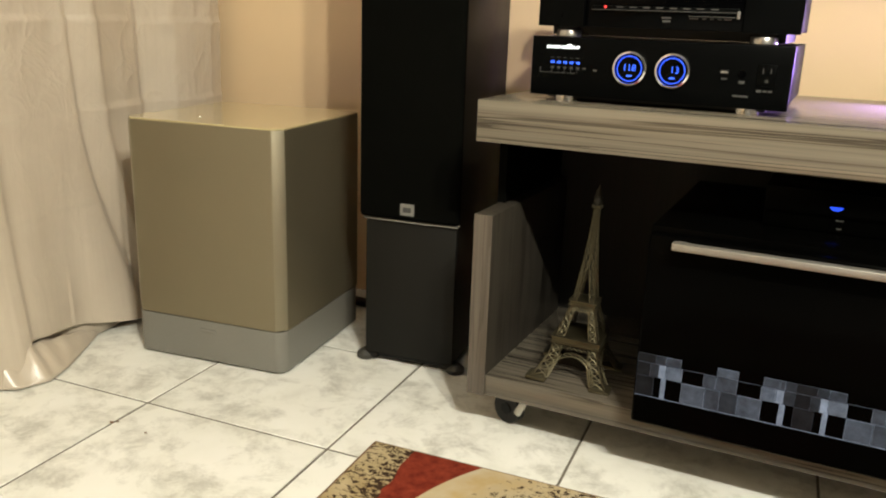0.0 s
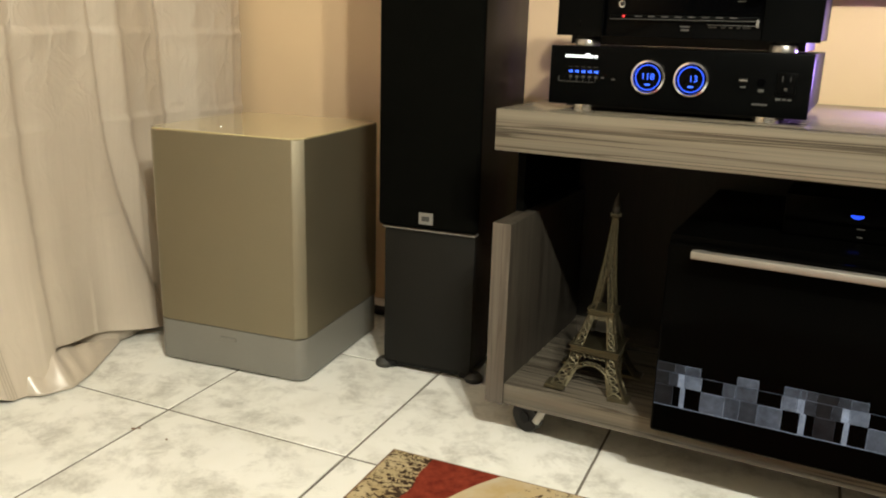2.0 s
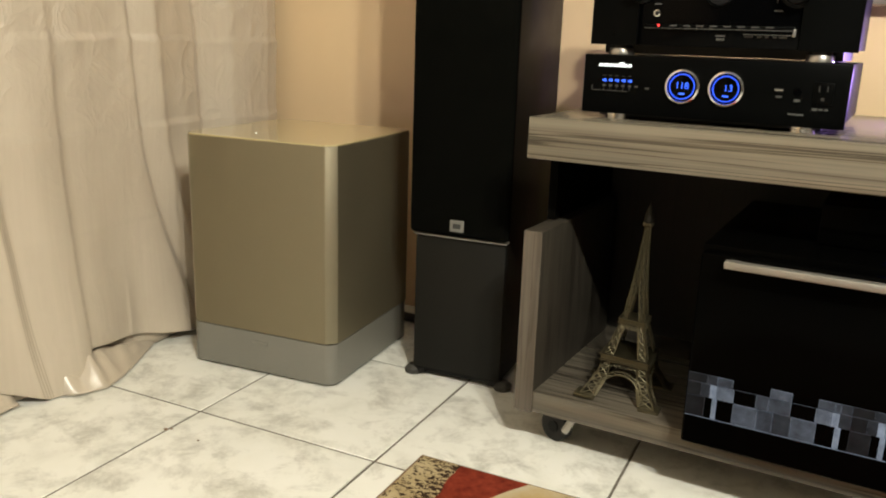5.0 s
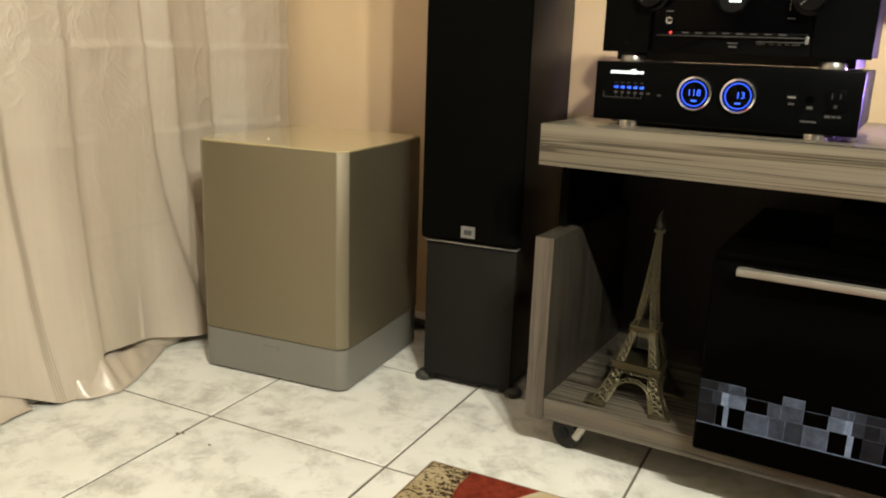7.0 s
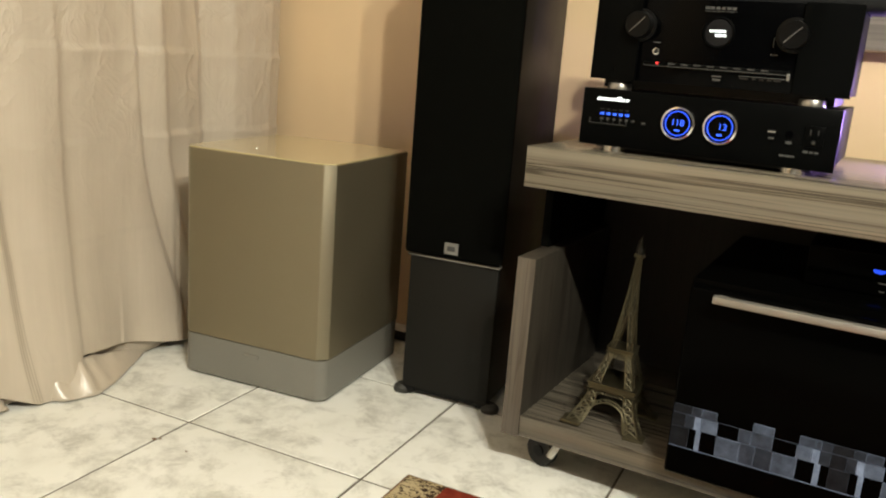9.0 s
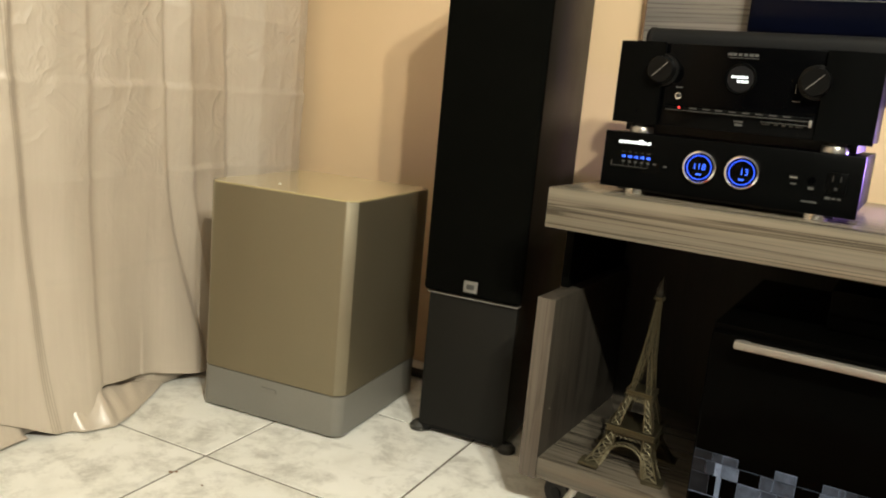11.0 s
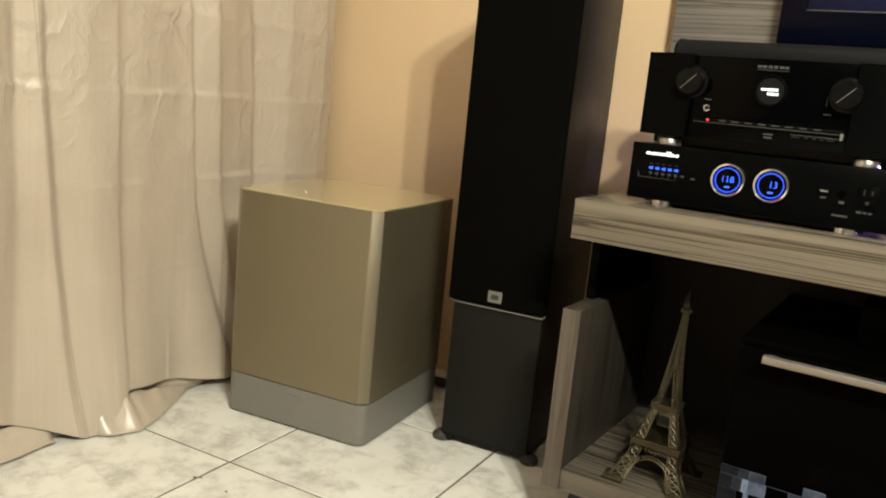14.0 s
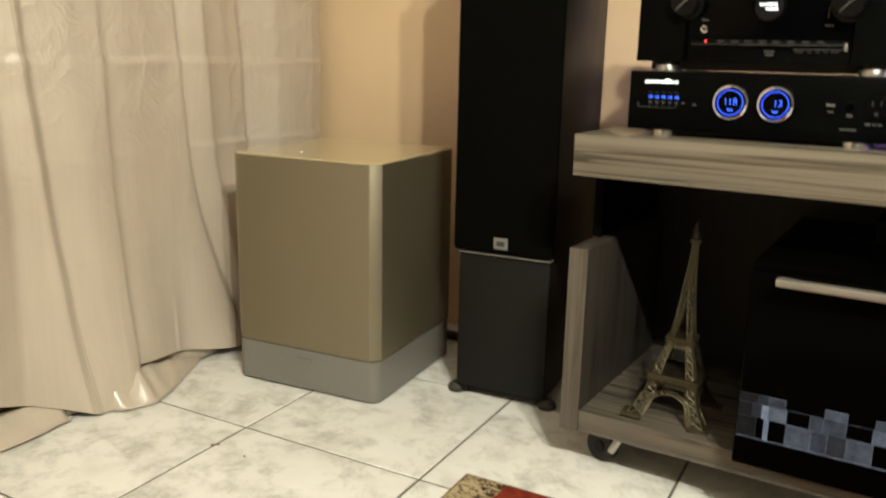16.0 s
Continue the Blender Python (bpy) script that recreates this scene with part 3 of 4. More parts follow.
def tv_stand():
    ob = thing("tv_stand", (0.0, 0.0, 0.0), "grey-brown streaked laminate television stand on castors", "tv stand", STAND_TURN, pivot=(SX0, SFRONT))
    part("top_board", box(SX0, SX1, SFRONT, Y1 - 0.045, 0.5705, 0.6445, 0.0012), WOOD_TOP, ob)
    part("bottom_board", box(-0.568, SX1 - 0.006, SFRONT + 0.003, SBACK, 0.080, 0.121, 0.001), WOOD_X_SHADED, ob)
    for x in (-0.570, SX1 - 0.04):
        panel = part("side_panel", box(x, x + 0.036, SFRONT + 0.0012, SBACK - 0.02, 0.0785, 0.437, 0.0012), WOOD_Z_SHADED, ob)
        part("edge_band", box(x, x + 0.036, SFRONT - 0.0008, SFRONT + 0.0011, 0.0785, 0.437, 0.0006), WOOD_EDGE, panel, "paler edge band")
    # added sheet, black as the grille cloth, stands for the dark gap here
    part("dark_gap_filler", box(-0.573, -0.557, 1.555, SBACK, 0.4375, 0.570), BLACK_CLOTH, ob)
    part("back_panel", box(-0.568, SX1 - 0.1, SBACK + 0.001, SBACK + 0.019, 0.081, 0.570), WOOD_BACK_SHADED, ob)
    part("divider", box(0.42, 0.456, SFRONT + 0.02, SBACK - 0.002, 0.1215, 0.570, 0.001), WOOD_Z_SHADED, ob)
    for x, y in ((-0.488, 1.508), (1.03, 1.505), (-0.485, 1.84), (1.03, 1.84)):
        c = part("castor", rod((x - 0.021, y - 0.006, 0.0315), (x - 0.014, y + 0.014, 0.0315), 0.0315, seg=28), RUBBER, ob, "black castor wheel")
        part("hub", rod((x - 0.0218, y - 0.008, 0.0315), (x - 0.0132, y + 0.016, 0.0315), 0.012, seg=20), BLACK_PLASTIC, c)
        part("swivel_plate", box(x - 0.03, x + 0.03, y - 0.025, y + 0.035, 0.074, 0.0798, 0.001), SILVER, c)
        part("brake_lever", rod((x + 0.006, y - 0.016, 0.030), (x + 0.026, y - 0.010, 0.072), 0.0075, seg=8), WHITE_PLASTIC, c, "white brake lever")
        part("fork", rod((x + 0.002, y + 0.012, 0.0315), (x + 0.012, y + 0.014, 0.075), 0.006, seg=8), SILVER, c, "bright steel fork")


tv_stand()

# ---------------------------------------------------------------- power conditioner


def bars(parent, place, sizes, material, gap=0.002, name="print_bar", thick=0.0004):
    """A row of small printed or lit bars, standing in for writing too small to read."""
    x, y, z = place
    for w, h in sizes:
        part(name, box(x, x + w, y - thick, y, z - h / 2, z + h / 2), material, parent)
        x += w + gap


def power_conditioner():
    ob = thing("power_conditioner", (-0.285, 1.515, 0.638), "black power conditioner with two blue round meters", "hi-fi component", STAND_TURN, pivot=GEAR)
    f = -0.0002
    body = part("case", box(-0.2145, 0.2145, 0.004, 0.34, 0.022, 0.118, 0.001), BLACK_METAL, ob)
    panel = part("front_panel", box(-0.217, 0.219, 0.0, 0.0065, 0.0165, 0.1185, 0.0018), BLACK_METAL, ob, "black satin front panel")
    part("skirt", box(-0.185, 0.185, 0.010, 0.33, 0.013, 0.0215), BLACK_PLASTIC, ob)
    for x in (-0.155, 0.155):
        for y in (0.022, 0.30):
            foot = part("foot", turned([(0.0195, 0.0), (0.0205, 0.001), (0.0205, 0.0050), (0.0198, 0.0054), (0.0198, 0.0062), (0.0205, 0.0066), (0.0205, 0.0106), (0.0195, 0.0116)], (x, y, 0.0066), seg=30), CHROME, ob, "chrome disc foot")
            part("foot_stem", turned([(0.0165, 0.0183), (0.0165, 0.0216)], (x, y, 0), seg=24), BLACK_PLASTIC, foot)
    # the maker's mark as slanted white strokes
    for i, (w, up) in enumerate(((0.0072, 0), (0.0078, 0), (0.0072, 0), (0.0080, 0), (0.0086, 0.0028), (0.0066, 0), (0.0060, 0))):
        bm = box(0, w, f - 0.0004, f, 0.0982, 0.1030 + up)
        for v in bm.verts:
            v.co.x += -0.190 + i * 0.0088 + (v.co.z - 0.0982) * 0.35
        part("nameplate", bm, WHITE_LED, panel, "lit white maker's mark")
    for i in range(5):
        x = -0.181 + i * 0.0116
        bars(panel, (x, f, 0.0745), [(0.0022, 0.0034), (0.0040, 0.0046)], BLUE_DIGIT, 0.0009, name="indicator")
        bars(panel, (x, f, 0.0825), [(0.0055, 0.0012)], PRINT)
        bars(panel, (x + 0.001, f, 0.0655), [(0.0055, 0.004)], PRINT)
        part("print_bar", box(x + 0.003, x + 0.0036, f - 0.0004, f, 0.056, 0.063), PRINT, panel)
    bars(panel, (-0.200, f, 0.0565), [(0.066, 0.0009)], PRINT)
    bars(panel, (-0.200, f, 0.061), [(0.0012, 0.008)], PRINT)
    bars(panel, (-0.122, f, 0.0655), [(0.006, 0.0028)], PRINT)
    bars(panel, (-0.103, f, 0.0635), [(0.007, 0.003)], PRINT)
    for x, words in ((-0.0385, "118"), (0.0335, "13")):
        m = part("meter", turned([(0.0305, 0.0), (0.0305, 0.004), (0.0285, 0.007), (0.0255, 0.0078), (0.0235, 0.005), (0.0235, 0.001)], (x, 0, 0.0705), "y", 48), CHROME, ob, "round meter with chrome bezel")
        part("dial", turned([(0.0233, 0.001), (0.0233, 0.0052), (0.023, 0.0054)], (x, 0, 0.0705), "y", 40), BLACK_GLOSS, m)
        ring = bmesh.new()
        turned([(0.0199, 0.0056), (0.0199, 0.0064), (0.0215, 0.0064), (0.0215, 0.0056), (0.0199, 0.0056)], (x, 0, 0.0705), "y", 48, ring)
        for face in [q for q in ring.faces if len(q.verts) > 4]:
            ring.faces.remove(face)
        part("light_ring", ring, BLUE_RING, m, "glowing blue ring")
        lettering("digits", words, 0.0155, (x + (0.004 if words == "13" else 0), -0.0062, 0.0715), BLUE_DIGIT, m)
        bars(m, (x - 0.004, -0.0058, 0.0585), [(0.009, 0.0028)], BLUE_DIGIT, name="unit_mark")
    s = part("usb_socket", box(0.109, 0.123, f - 0.001, f, 0.070, 0.077, 0.0005), BLACK_PLASTIC, ob)
    part("contact", box(0.110, 0.122, f - 0.0016, f - 0.001, 0.0725, 0.0745), SILVER, s)
    bars(panel, (0.112, f, 0.063), [(0.009, 0.003)], PRINT)
    part("trigger_socket", turned([(0.005, 0), (0.006, 0.0015), (0.0035, 0.0016)], (0.144, f, 0.072), "y", 20), BLACK_GLOSS, ob)
    bars(panel, (0.14, f, 0.0585), [(0.009, 0.0045)], PRINT)
    bars(panel, (0.133, f, 0.0365), [(0.024, 0.0032)], PRINT)
    o = part("power_outlet", box(0.167, 0.197, f - 0.0018, f, 0.054, 0.089, 0.0015), BLACK_METAL, ob, "black mains outlet")
    for b in ((0.1745, 0.1765, 0.074, 0.083), (0.1865, 0.1885, 0.075, 0.083), (0.1795, 0.1845, 0.060, 0.065)):
        part("slot", box(b[0], b[1], f - 0.0022, f - 0.0018, b[2], b[3]), RUBBER, o)
    bars(panel, (0.168, f, 0.0465), [(0.008, 0.004), (0.006, 0.003), (0.006, 0.003)], PRINT)


power_conditioner()

# ---------------------------------------------------------------- receiver


def receiver():
    ob = thing("av_receiver", (-0.280, 1.515, 0.7568), "black audio-video receiver with round porthole display", "hi-fi component", STAND_TURN, pivot=GEAR)
    part("case", box(-0.213, 0.213, 0.014, 0.258, 0.020, 0.160, 0.0015), BLACK_METAL, ob)
    part("underside", box(-0.195, 0.195, 0.03, 0.25, 0.003, 0.0198), BLACK_PLASTIC, ob)
    centre = part("centre_panel", box(-0.132, 0.132, 0.004, 0.0138, 0.018, 0.161, 0.001), BLACK_GLOSS, ob, "glossy black middle panel")
    for sgn in (-1, 1):
        bm = bmesh.new()
        prof = []
        for i in range(9):
            a = i / 8
            prof.append((0.131 + 0.086 * a, -0.004 + 0.015 * a ** 2.2))
        outline = prof + [(0.217, 0.0138), (0.131, 0.0138)]
        lo = [bm.verts.new((sgn * x, y, 0.017)) for x, y in outline]
        hi = [bm.verts.new((sgn * x, y, 0.162)) for x, y in outline]
        bm.faces.new(lo)
        bm.faces.new(hi)
        for i in range(len(outline)):
            k = (i + 1) % len(outline)
            bm.faces.new((lo[i], lo[k], hi[k], hi[i]))
        part("side_panel", bm, BLACK_METAL, ob, "satin black curved side panel")
        kx, kz = (-0.132, 0.114) if sgn < 0 else (0.121, 0.110)
        kn = part("knob", turned([(0.028, -0.004), (0.0285, 0.001), (0.0235, 0.002), (0.0225, 0.020), (0.021, 0.0215)], (kx, 0.0, kz), "y", 40), KNOB, ob, "large round dial")
        part("pointer", box(-0.0006, 0.0006, -0.0222, -0.0214, -0.018, 0.018), BADGE, kn).matrix_basis = pose(kx, 0, kz, 0, 45, 0)
    port = part("porthole", turned([(0.0265, -0.004), (0.0265, 0.002), (0.0245, 0.0035), (0.0225, 0.001), (0.0225, -0.003)], (0.001, 0.004, 0.108), "y", 44), BLACK_METAL, ob)
    part("display", turned([(0.0222, -0.003), (0.0222, 0.0008), (0.0220, 0.001)], (0.001, 0.004, 0.108), "y", 36), LENS, port)
    bars(port, (-0.014, 0.0028, 0.1105), [(0.004, 0.004), (0.003, 0.004), (0.005, 0.004), (0.006, 0.0045), (0.004, 0.004)], WHITE_LED, 0.0012, "lit_bar")
    bars(port, (-0.004, 0.0028, 0.1035), [(0.005, 0.004), (0.005, 0.0045), (0.006, 0.004)], WHITE_LED, 0.0012, "lit_bar")
    for i, w in enumerate((0.006, 0.005, 0.005, 0.005, 0.006, 0.005)):
        part("nameplate", box(-0.026 + i * 0.0088, -0.026 + i * 0.0088 + w + 0.0015, 0.0034, 0.004, 0.1455, 0.1500), PRINT, centre, "grey maker's mark")
    bars(centre, (-0.026, 0.004, 0.1425), [(0.052, 0.0009)], PRINT)
    strip = part("button_strip", box(-0.118, 0.122, -0.0035, 0.0042, 0.0475, 0.0535, 0.001), BLACK_METAL, ob, "thin strip of buttons")
    part("strip_edge", box(-0.118, 0.122, -0.0045, 0.0, 0.0462, 0.0474, 0.0003), PRINT, strip)
    part("strip_edge", box(0.045, 0.122, -0.0045, 0.0, 0.0393, 0.0405, 0.0003), PRINT, strip)
    part("strip_end", box(0.120, 0.1245, -0.0045, 0.003, 0.0375, 0.0495, 0.001), BADGE, strip)
    part("red_light", turned([(0.0022, 0), (0.0022, 0.0008), (0.001, 0.001)], (-0.094, -0.0035, 0.0515), "y", 14), RED_LED, strip)
    for i in range(8):
        bars(strip, (-0.075 + i * 0.022, -0.0035, 0.0515), [(0.012, 0.0022)], PRINT)
    for x, w in ((0.0, 0.016), (0.046, 0.013), (0.066, 0.006), (0.078, 0.006), (0.09, 0.006), (0.1, 0.012)):
        bars(centre, (x, 0.004, 0.0365), [(w, 0.0025)], PRINT)
    bars(centre, (0.002, 0.004, 0.031), [(0.013, 0.0035)], PRINT)
    jack = part("headphone_socket", turned([(0.0058, 0), (0.0058, 0.002), (0.0042, 0.0024), (0.003, 0.001)], (-0.1, 0.004, 0.0715), "y", 24), CHROME, ob)
    part("hole", turned([(0.0029, 0.001), (0.0029, 0.0012)], (-0.1, 0.003, 0.0715), "y", 14), RUBBER, jack)
    bars(centre, (-0.106, 0.004, 0.0865), [(0.012, 0.0022)], PRINT)
    bars(centre, (0.09, 0.004, 0.0975), [(0.0015, 0.016)], PRINT)
    bars(centre, (0.088, 0.004, 0.0775), [(0.012, 0.0022)], PRINT)
    part("power_button", turned([(0.010, 0), (0.010, 0.001), (0.0088, 0.0022), (0.0085, 0.0024)], (-0.163, 0.001, 0.037), "y", 28), BLACK_GLOSS, ob)
    for x in (-0.163, 0.163):
        for y in (0.025, 0.22):
            foot = part("foot", turned([(0.0205, 0.0), (0.0215, 0.001), (0.0215, 0.010), (0.0205, 0.0115)], (x, y, 0), seg=30), FOOT_METAL, ob, "steel disc foot")
            part("foot_stem", turned([(0.018, 0.0116), (0.018, 0.0198)], (x, y, 0), seg=24), BLACK_PLASTIC, foot)


receiver()



def game_box():
    ob = thing("media_player", (0.315, 1.955, 0.6445), "small black media player with violet side light", "media player")
    part("case", box(-0.115, 0.115, -0.085, 0.085, 0.004, 0.155, 0.004), BLACK_PLASTIC, ob)
    part("light_bar", box(-0.112, -0.02, -0.0868, -0.0852, 0.075, 0.100), VIOLET, ob, "violet light bar")
    for x in (-0.07, 0.07):
        part("foot", box(x - 0.01, x + 0.01, -0.07, 0.07, 0.0, 0.0041), RUBBER, ob)


game_box()

# ---------------------------------------------------------------- sound bar, panel and television
RTOP = 0.7568 + 0.160


def sound_bar():
    ob = thing("sound_bar", (-0.235, 1.735, RTOP), "slim rounded black sound bar lying on the receiver", "sound bar", STAND_TURN, pivot=GEAR)
    bm = box(-0.275, 0.205, -0.035, 0.035, 0.002, 0.045, 0.017, 5)
    part("body", bm, BAR_CLOTH, ob)
    part("end_cap", box(-0.278, -0.25, -0.0365, 0.0365, 0.001, 0.0465, 0.018, 5), BLACK_PLASTIC, ob)
    for x in (-0.15, 0.15):
        part("foot", box(x - 0.02, x + 0.02, -0.02, 0.02, 0.0, 0.003), RUBBER, ob)


sound_bar()


def wall_panel():
    ob = thing("wall_panel", (0.55, Y1, 0.874), "grey streaked laminate panel fixed to the wall", "wall panel")
    part("board", box(-1.145, 1.0, -0.040, -0.001, 0.0, 1.55, 0.001), WOOD_PANEL, ob)
    part("edge_band", box(-1.149, -1.1455, -0.039, -0.002, 0.0, 1.55), EDGE_BROWN, ob, "brown edge band")
    part("edge_band", box(-1.145, 1.0, -0.0385, -0.002, -0.0035, -0.0003), EDGE_BROWN, ob)


wall_panel()


def television():
    ob = thing("television", (0.27, Y1 - 0.055, 0.990), "large black flat television on the panel, switched on", "television")
    part("casing", box(-0.62, 0.62, -0.045, 0.013, 0.0, 0.72, 0.004), NAVY_GLOSS, ob)
    part("bezel", box(-0.615, 0.615, -0.0475, -0.0452, 0.004, 0.716, 0.0008), NAVY_GLOSS, ob)
    me = finish(box(0, 1.13, -0.001, 0, 0, 0.6), "screen", SCREEN)
    s = new("screen", me)
    s.parent, s.location = ob, (-0.565, -0.0477, 0.075)
    tagged(s, "dark blue lit screen")
    part("screen_line", box(-0.567, 0.567, -0.0492, -0.0477, 0.0715, 0.0738), PRINT, ob)
    part("wall_mount", box(-0.2, 0.2, 0.0131, 0.0152, 0.2, 0.5), BLACK_METAL, ob)


television()

# ---------------------------------------------------------------- oven and box on the lower shelf


def countertop_oven():
    ob = thing("countertop_oven", (0.06, 1.62, 0.121), "glossy black countertop oven with silver bar handle", "oven", STAND_TURN, pivot=OVEN)
    part("body", box(-0.308, 0.308, -0.222, 0.24, 0.012, 0.346, 0.004, 2), OVEN_BLACK, ob)
    door = part("door", box(-0.303, 0.303, -0.258, -0.2225, 0.009, 0.339, 0.005, 3), OVEN_BLACK, ob, "black glass door with checker band")
    part("handle", box(-0.262, 0.262, -0.289, -0.272, 0.3250, 0.3370, 0.0018, 2), SILVER, door, "silver bar handle")
    for x in (-0.25, 0.25):
        part("handle_post", box(x - 0.008, x + 0.008, -0.274, -0.257, 0.3270, 0.3340, 0.001), SILVER, door)
    # the checker band: panes of frosted grey in three rows
    tones = [plain("frosted_pane", tuple(0.005 + k * (i / 8) ** 1.7 for k in (0.18, 0.24, 0.37)), 0.3, 0, 0.6, 420, 0.0, spec=0.1) for i in range(9)]
    rows = (((0, 30, 1), (30, 46, 2), (46, 71, 3), (127, 160, 4), (197, 221, 3), (221, 230, 3), (230, 245, 2)),
            ((0, 22, 1), (22, 36, 2), (36, 47, 8), (47, 74, 5), (107, 127, 3), (127, 160, 3), (195, 218, 5), (218, 229, 8), (229, 245, 2)),
            ((0, 30, 1), (41, 49, 7), (74, 112, 4), (112, 136, 3), (136, 162, 2), (162, 199, 4), (224, 233, 7)))
    heights = ((0.1215, 0.1365), (0.0975, 0.1210), (0.0620, 0.0970))
    for cycle in range(3):
        for row, (z0, z1) in zip(rows, heights):
            for a, b, tone in row:
                x0, x1 = -0.300 + cycle * 0.245 + a / 1000, -0.300 + cycle * 0.245 + b / 1000 - 0.0006
                if x1 > 0.301:
                    continue
                rim = 0.0010 if tone > 2 else 0.0005
                edge = part("pane_edge", box(x0, x1, -0.2588, -0.2581, z0, z1), tones[min(8, tone + 2)], door)
                part("pane", box(x0 + rim, x1 - rim, -0.2593, -0.2588, z0 + rim, z1 - rim), tones[tone], edge)
    part("band_line", box(-0.300, 0.300, -0.2596, -0.2593, 0.1209, 0.1216), tones[4], door)
    part("band_line", box(-0.300, 0.300, -0.2592, -0.2581, 0.0605, 0.0614), tones[7], door)
    for x in (-0.26, 0.26):
        part("foot", box(x - 0.02, x + 0.02, -0.15, 0.2, 0.0, 0.0118), RUBBER, ob)


countertop_oven()


def set_top_box():
    ob = thing("set_top_box", (0.06, 1.60, 0.466), "small black box with blue light on the oven", "set-top box", STAND_TURN, pivot=OVEN)
    part("case", box(-0.15, 0.15, -0.098, 0.10, 0.002, 0.070, 0.004), OVEN_BLACK, ob)
    bm = bmesh.new()
    pts = [bm.verts.new((-0.041 + 0.010 * math.cos(a), -0.0986, 0.045 + 0.0065 * math.sin(a))) for a in [math.pi + math.pi * i / 12 for i in range(13)]]
    bm.faces.new(pts)
    part("power_light", bm, BLUE_RING, ob, "blue half-moon light")
    bars(ob, (-0.0395, -0.0982, 0.0235), [(0.012, 0.002)], PRINT)
    bars(ob, (-0.037, -0.0982, 0.010), [(0.008, 0.002)], PRINT)
    part("foot", box(-0.13, 0.13, -0.08, 0.08, 0.0, 0.0025), RUBBER, ob)


set_top_box()

# ---------------------------------------------------------------- tower souvenir


def tower_model():
    ob = thing("tower_model", (-0.379, 1.537, 0.1215), "antique brass model of a lattice iron tower", "ornament", 0.0)
    ob.matrix_basis = pose(-0.379, 1.537, 0.1215, 0, 2.4, 0)

    def half(z):
        """Half the width of the tower's outline at height z."""
        pts = ((0.0, 0.073), (0.03, 0.055), (0.05, 0.0455), (0.070, 0.0430), (0.085, 0.0390), (0.143, 0.0222), (0.156, 0.0198), (0.22, 0.0126), (0.29, 0.0066), (0.335, 0.0042))
        for (a, p), (b, q) in zip(pts, pts[1:]):
            if z <= b:
                return p + (q - p) * (z - a) / (b - a)
        return 0.0036

    def leg_width(z):
        if z > 0.147:
            return min(half(z) * 0.96, 0.0084 + (z - 0.153) * 0.035)
        return 0.030 - 0.014 * min(1, z / 0.065) if z < 0.073 else 0.0160 - 0.10 * (z - 0.083)

    def side(k, p):
        x, y, z = p
        for _ in range(k):
            x, y = -y, x
        return (x, y, z)

    def lattice(name, z0, z1, steps, r):
        """One stage: four legs, each a pair of stringers a side joined by crosses."""
        for corner in range(4):
            bm = bmesh.new()
            for k, fl in ((corner, 1), (corner + 1, -1)):
                prev = None
                for i in range(steps + 1):
                    z = z0 + (z1 - z0) * i / steps
                    o, wd = half(z), leg_width(z)
                    a, b = side(k, (fl * o, -o, z)), side(k, (fl * max(0.0008, o - wd), -o, z))
                    if prev:
                        rod(prev[0], a, r * 1.3, bm, 4)
                        rod(prev[1], b, r * 1.2, bm, 4)
                        rod(prev[0], b, r * 0.7, bm, 4)
                        rod(prev[1], a, r * 0.7, bm, 4)
                    rod(a, b, r * 0.7, bm, 4)
                    prev = (a, b)
            part(name, bm, BRASS, ob)

    lattice("lower_leg", 0.006, 0.071, 5, 0.0017)
    lattice("middle_leg", 0.084, 0.144, 5, 0.0014)
    lattice("upper_lattice", 0.153, 0.333, 12, 0.0009)

    def deck(name, z, w, t):
        bm = box(-w, w, -w, w, z - t / 2, z + t / 2, 0.0012)
        box(-w - 0.0025, w + 0.0025, -w - 0.0025, w + 0.0025, z + t * 0.32, z + t * 0.5, 0, bm=bm)
        box(-w - 0.0025, w + 0.0025, -w - 0.0025, w + 0.0025, z - t * 0.5, z - t * 0.32, 0, bm=bm)
        part(name, bm, BRASS, ob)

    deck("first_deck", 0.0775, 0.0455, 0.012)
    deck("second_deck", 0.1485, 0.0240, 0.009)
    deck("top_deck", 0.3350, 0.0068, 0.004)
    # the cabin's dark metal holds the shade that the stand's top casts
    part("cabin", turned([(0.0062, 0.337), (0.0086, 0.342), (0.0084, 0.352), (0.0064, 0.356), (0.0068, 0.360), (0.0044, 0.366), (0.0018, 0.371), (0.0009, 0.376)], (0, 0, 0), seg=16), SHADED_BRASS, ob, "top cabin, darkened for the shade under the stand's top")
    # arches between the legs
    for k in range(4):
        bm = bmesh.new()
        prev = None
        for i in range(15):
            a = math.pi * i / 14
            x, z = 0.041 * math.cos(a), 0.008 + 0.041 * math.sin(a)
            y = -half(z) - 0.0004
            p = side(k, (x, y, z))
            q = side(k, (x * 1.13, y, 0.008 + 0.048 * math.sin(a)))
            if prev:
                rod(prev[0], p, 0.0016, bm, 5)
                rod(prev[1], q, 0.0010, bm, 5)
                rod(prev[0], q, 0.0007, bm, 4)
            prev = (p, q)
        part("arch", bm, BRASS, ob)
    for k in range(4):
        x, y, _ = side(k, (0.061, -0.061, 0))
        part("foot_block", box(x - 0.019, x + 0.019, y - 0.019, y + 0.019, 0.0, 0.0065, 0.0012), BRASS, ob)
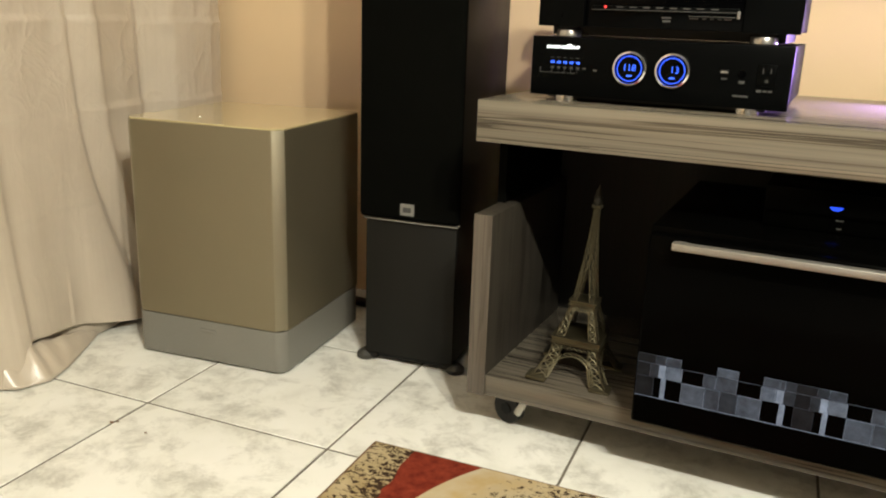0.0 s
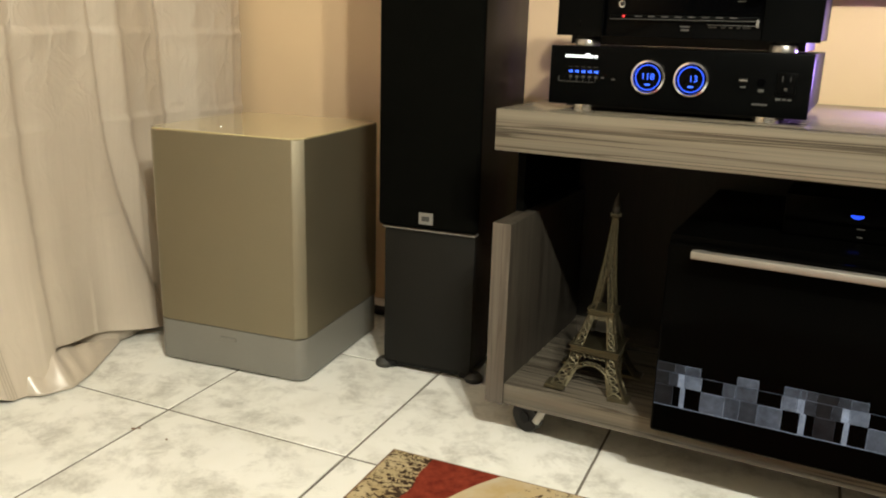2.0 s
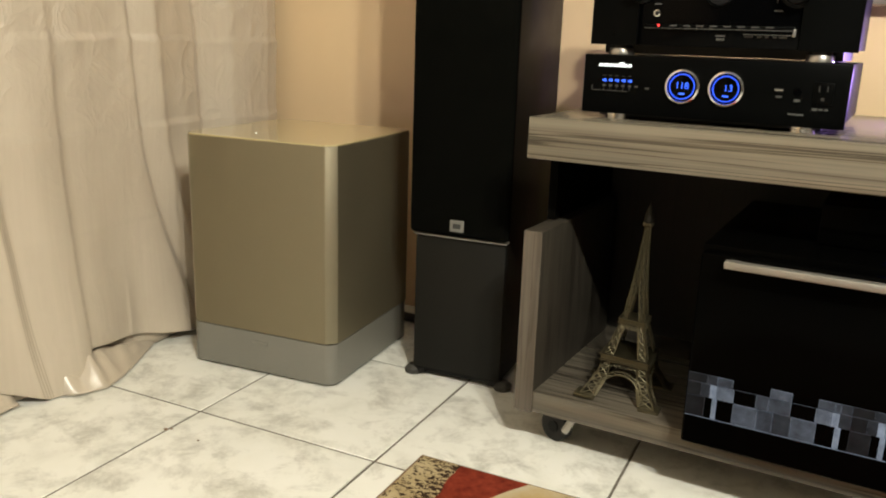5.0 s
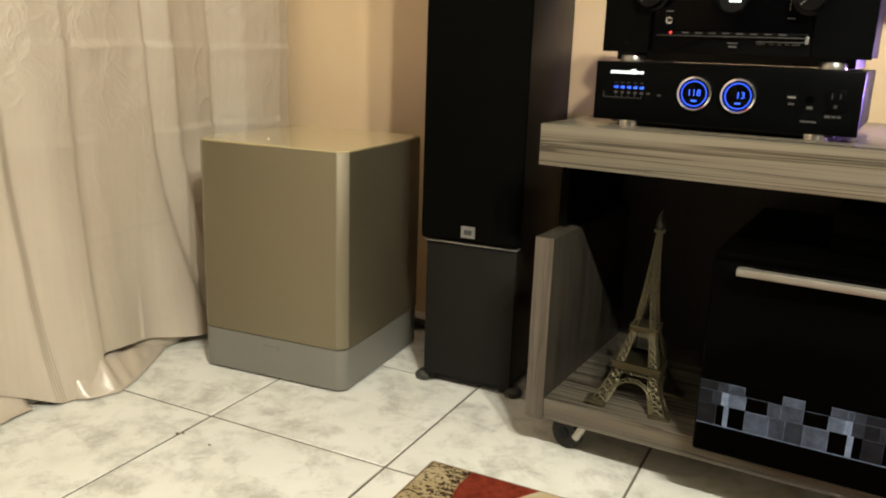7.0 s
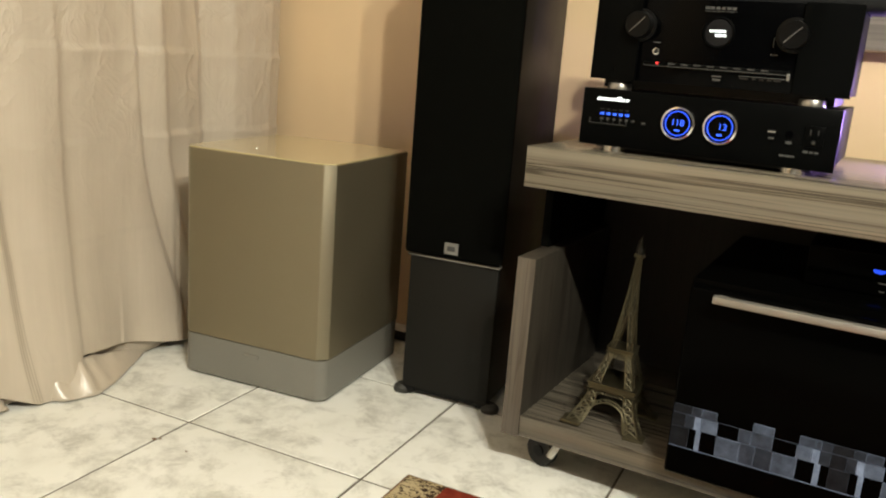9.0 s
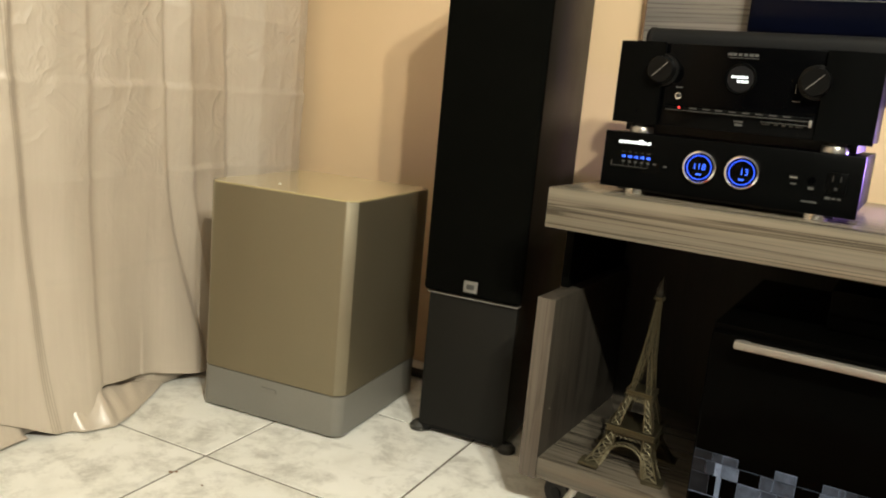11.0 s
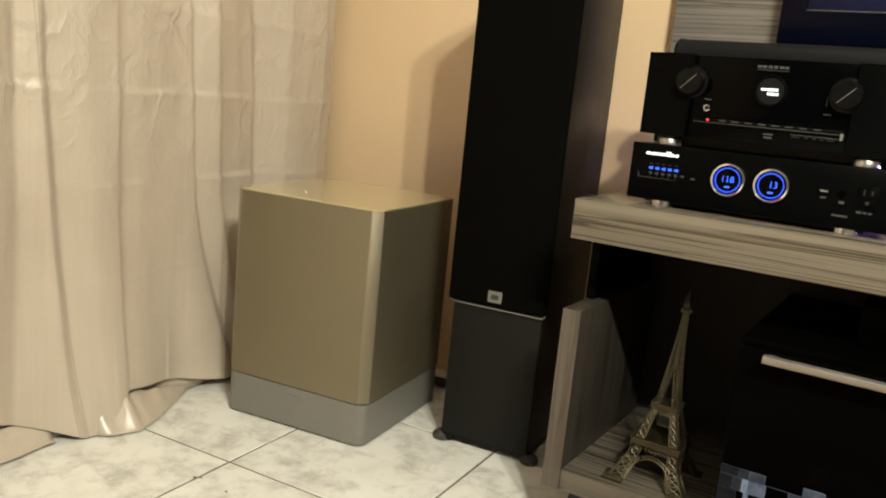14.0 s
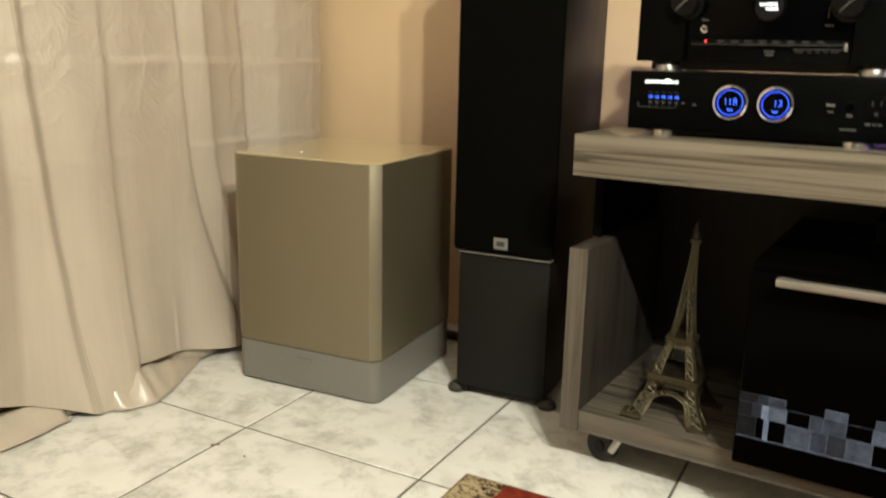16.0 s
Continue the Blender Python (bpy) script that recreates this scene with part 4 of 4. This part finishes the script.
    for z, w in ((0.0615, 0.041), (0.133, 0.021)):
        for k in range(4):
            bm = bmesh.new()
            for i in range(9):
                x0, x1 = -w + 2 * w * i / 9, -w + 2 * w * (i + 1) / 9
                rod(side(k, (x0, -half(z), z)), side(k, (x1, -half(z + 0.009), z + 0.009)), 0.0008, bm, 4)
                rod(side(k, (x1, -half(z), z)), side(k, (x0, -half(z + 0.009), z + 0.009)), 0.0008, bm, 4)
            part("girder", bm, BRASS, ob)


tower_model()

# ---------------------------------------------------------------- rug and cables


def rug():
    ob = thing("rug", (-0.697, 1.302, 0.0), "printed rug in beige, red, cream and brown", "rug")
    bm = box(0, 1.9, -1.35, 0, -0.0005, 0.009, 0.003)
    part("field", bm, RUG, ob)
    part("binding", box(-0.004, 1.904, -0.0005, 0.004, -0.0004, 0.0075, 0.002), EDGE_BROWN, ob)
    part("binding", box(-0.004, -0.0002, -1.35, -0.001, -0.0004, 0.0075, 0.0015), EDGE_BROWN, ob)


rug()


def cables():
    for pts, r in ((((-0.99, 2.06, 0.24), (-1.048, 2.0, 0.165), (-1.040, 1.985, 0.125), (-1.00, 1.99, 0.110), (-0.97, 2.05, 0.16)), 0.006),
                   (((-1.0, 2.05, 0.30), (-1.04, 2.01, 0.17), (-1.03, 1.99, 0.06), (-0.98, 2.0, 0.010), (-0.86, 2.04, 0.0065)), 0.005),
                   (((-1.16, 1.99, 0.013), (-1.07, 1.965, 0.014), (-0.96, 2.03, 0.013)), 0.0125)):
        ob = thing("cable", (0, 0, 0), "black power cable behind the loudspeakers", "cable", group="cables behind the loudspeakers")
        bent(pts, r, "sheath", RUBBER, ob)


cables()


def crumbs():
    for x, y, r in ((-1.197, 1.152, 0.0036), (-1.190, 1.160, 0.0026), (-1.111, 1.149, 0.0022)):
        bm = bmesh.new()
        bmesh.ops.create_icosphere(bm, subdivisions=2, radius=r)
        for v in bm.verts:
            v.co = Vector((v.co.x * 1.5, v.co.y, max(0.0, v.co.z * 0.6 + r * 0.5))) * (1 + 0.35 * noise.noise(v.co * 400 + Vector((x, y, 0)) * 50))
        ob = new("crumb", finish(bm, "crumb", EDGE_BROWN))
        ob.location = (x, y, 0.0)
        tagged(ob, "tiny brown crumb lying on the tiles", "crumb", "crumbs on the floor")


crumbs()

# ---------------------------------------------------------------- floor tiles
SIDE, GAP = 0.424, 0.0052


def floor_tiles():
    h = (SIDE - GAP) / 2
    me = finish(box(-h, h, -h, h, -0.012, 0.0, 0.0012, 1), "tile", TILE)
    for i in range(-1, 13):
        for j in range(-13, 2):
            x, y = -1.197 + SIDE * (i + 0.5), 1.25 + SIDE * (j + 0.5)
            ob = new("tile", me)
            ob.parent = FLOOR
            ob.location = (x, y, 0.0)


floor_tiles()
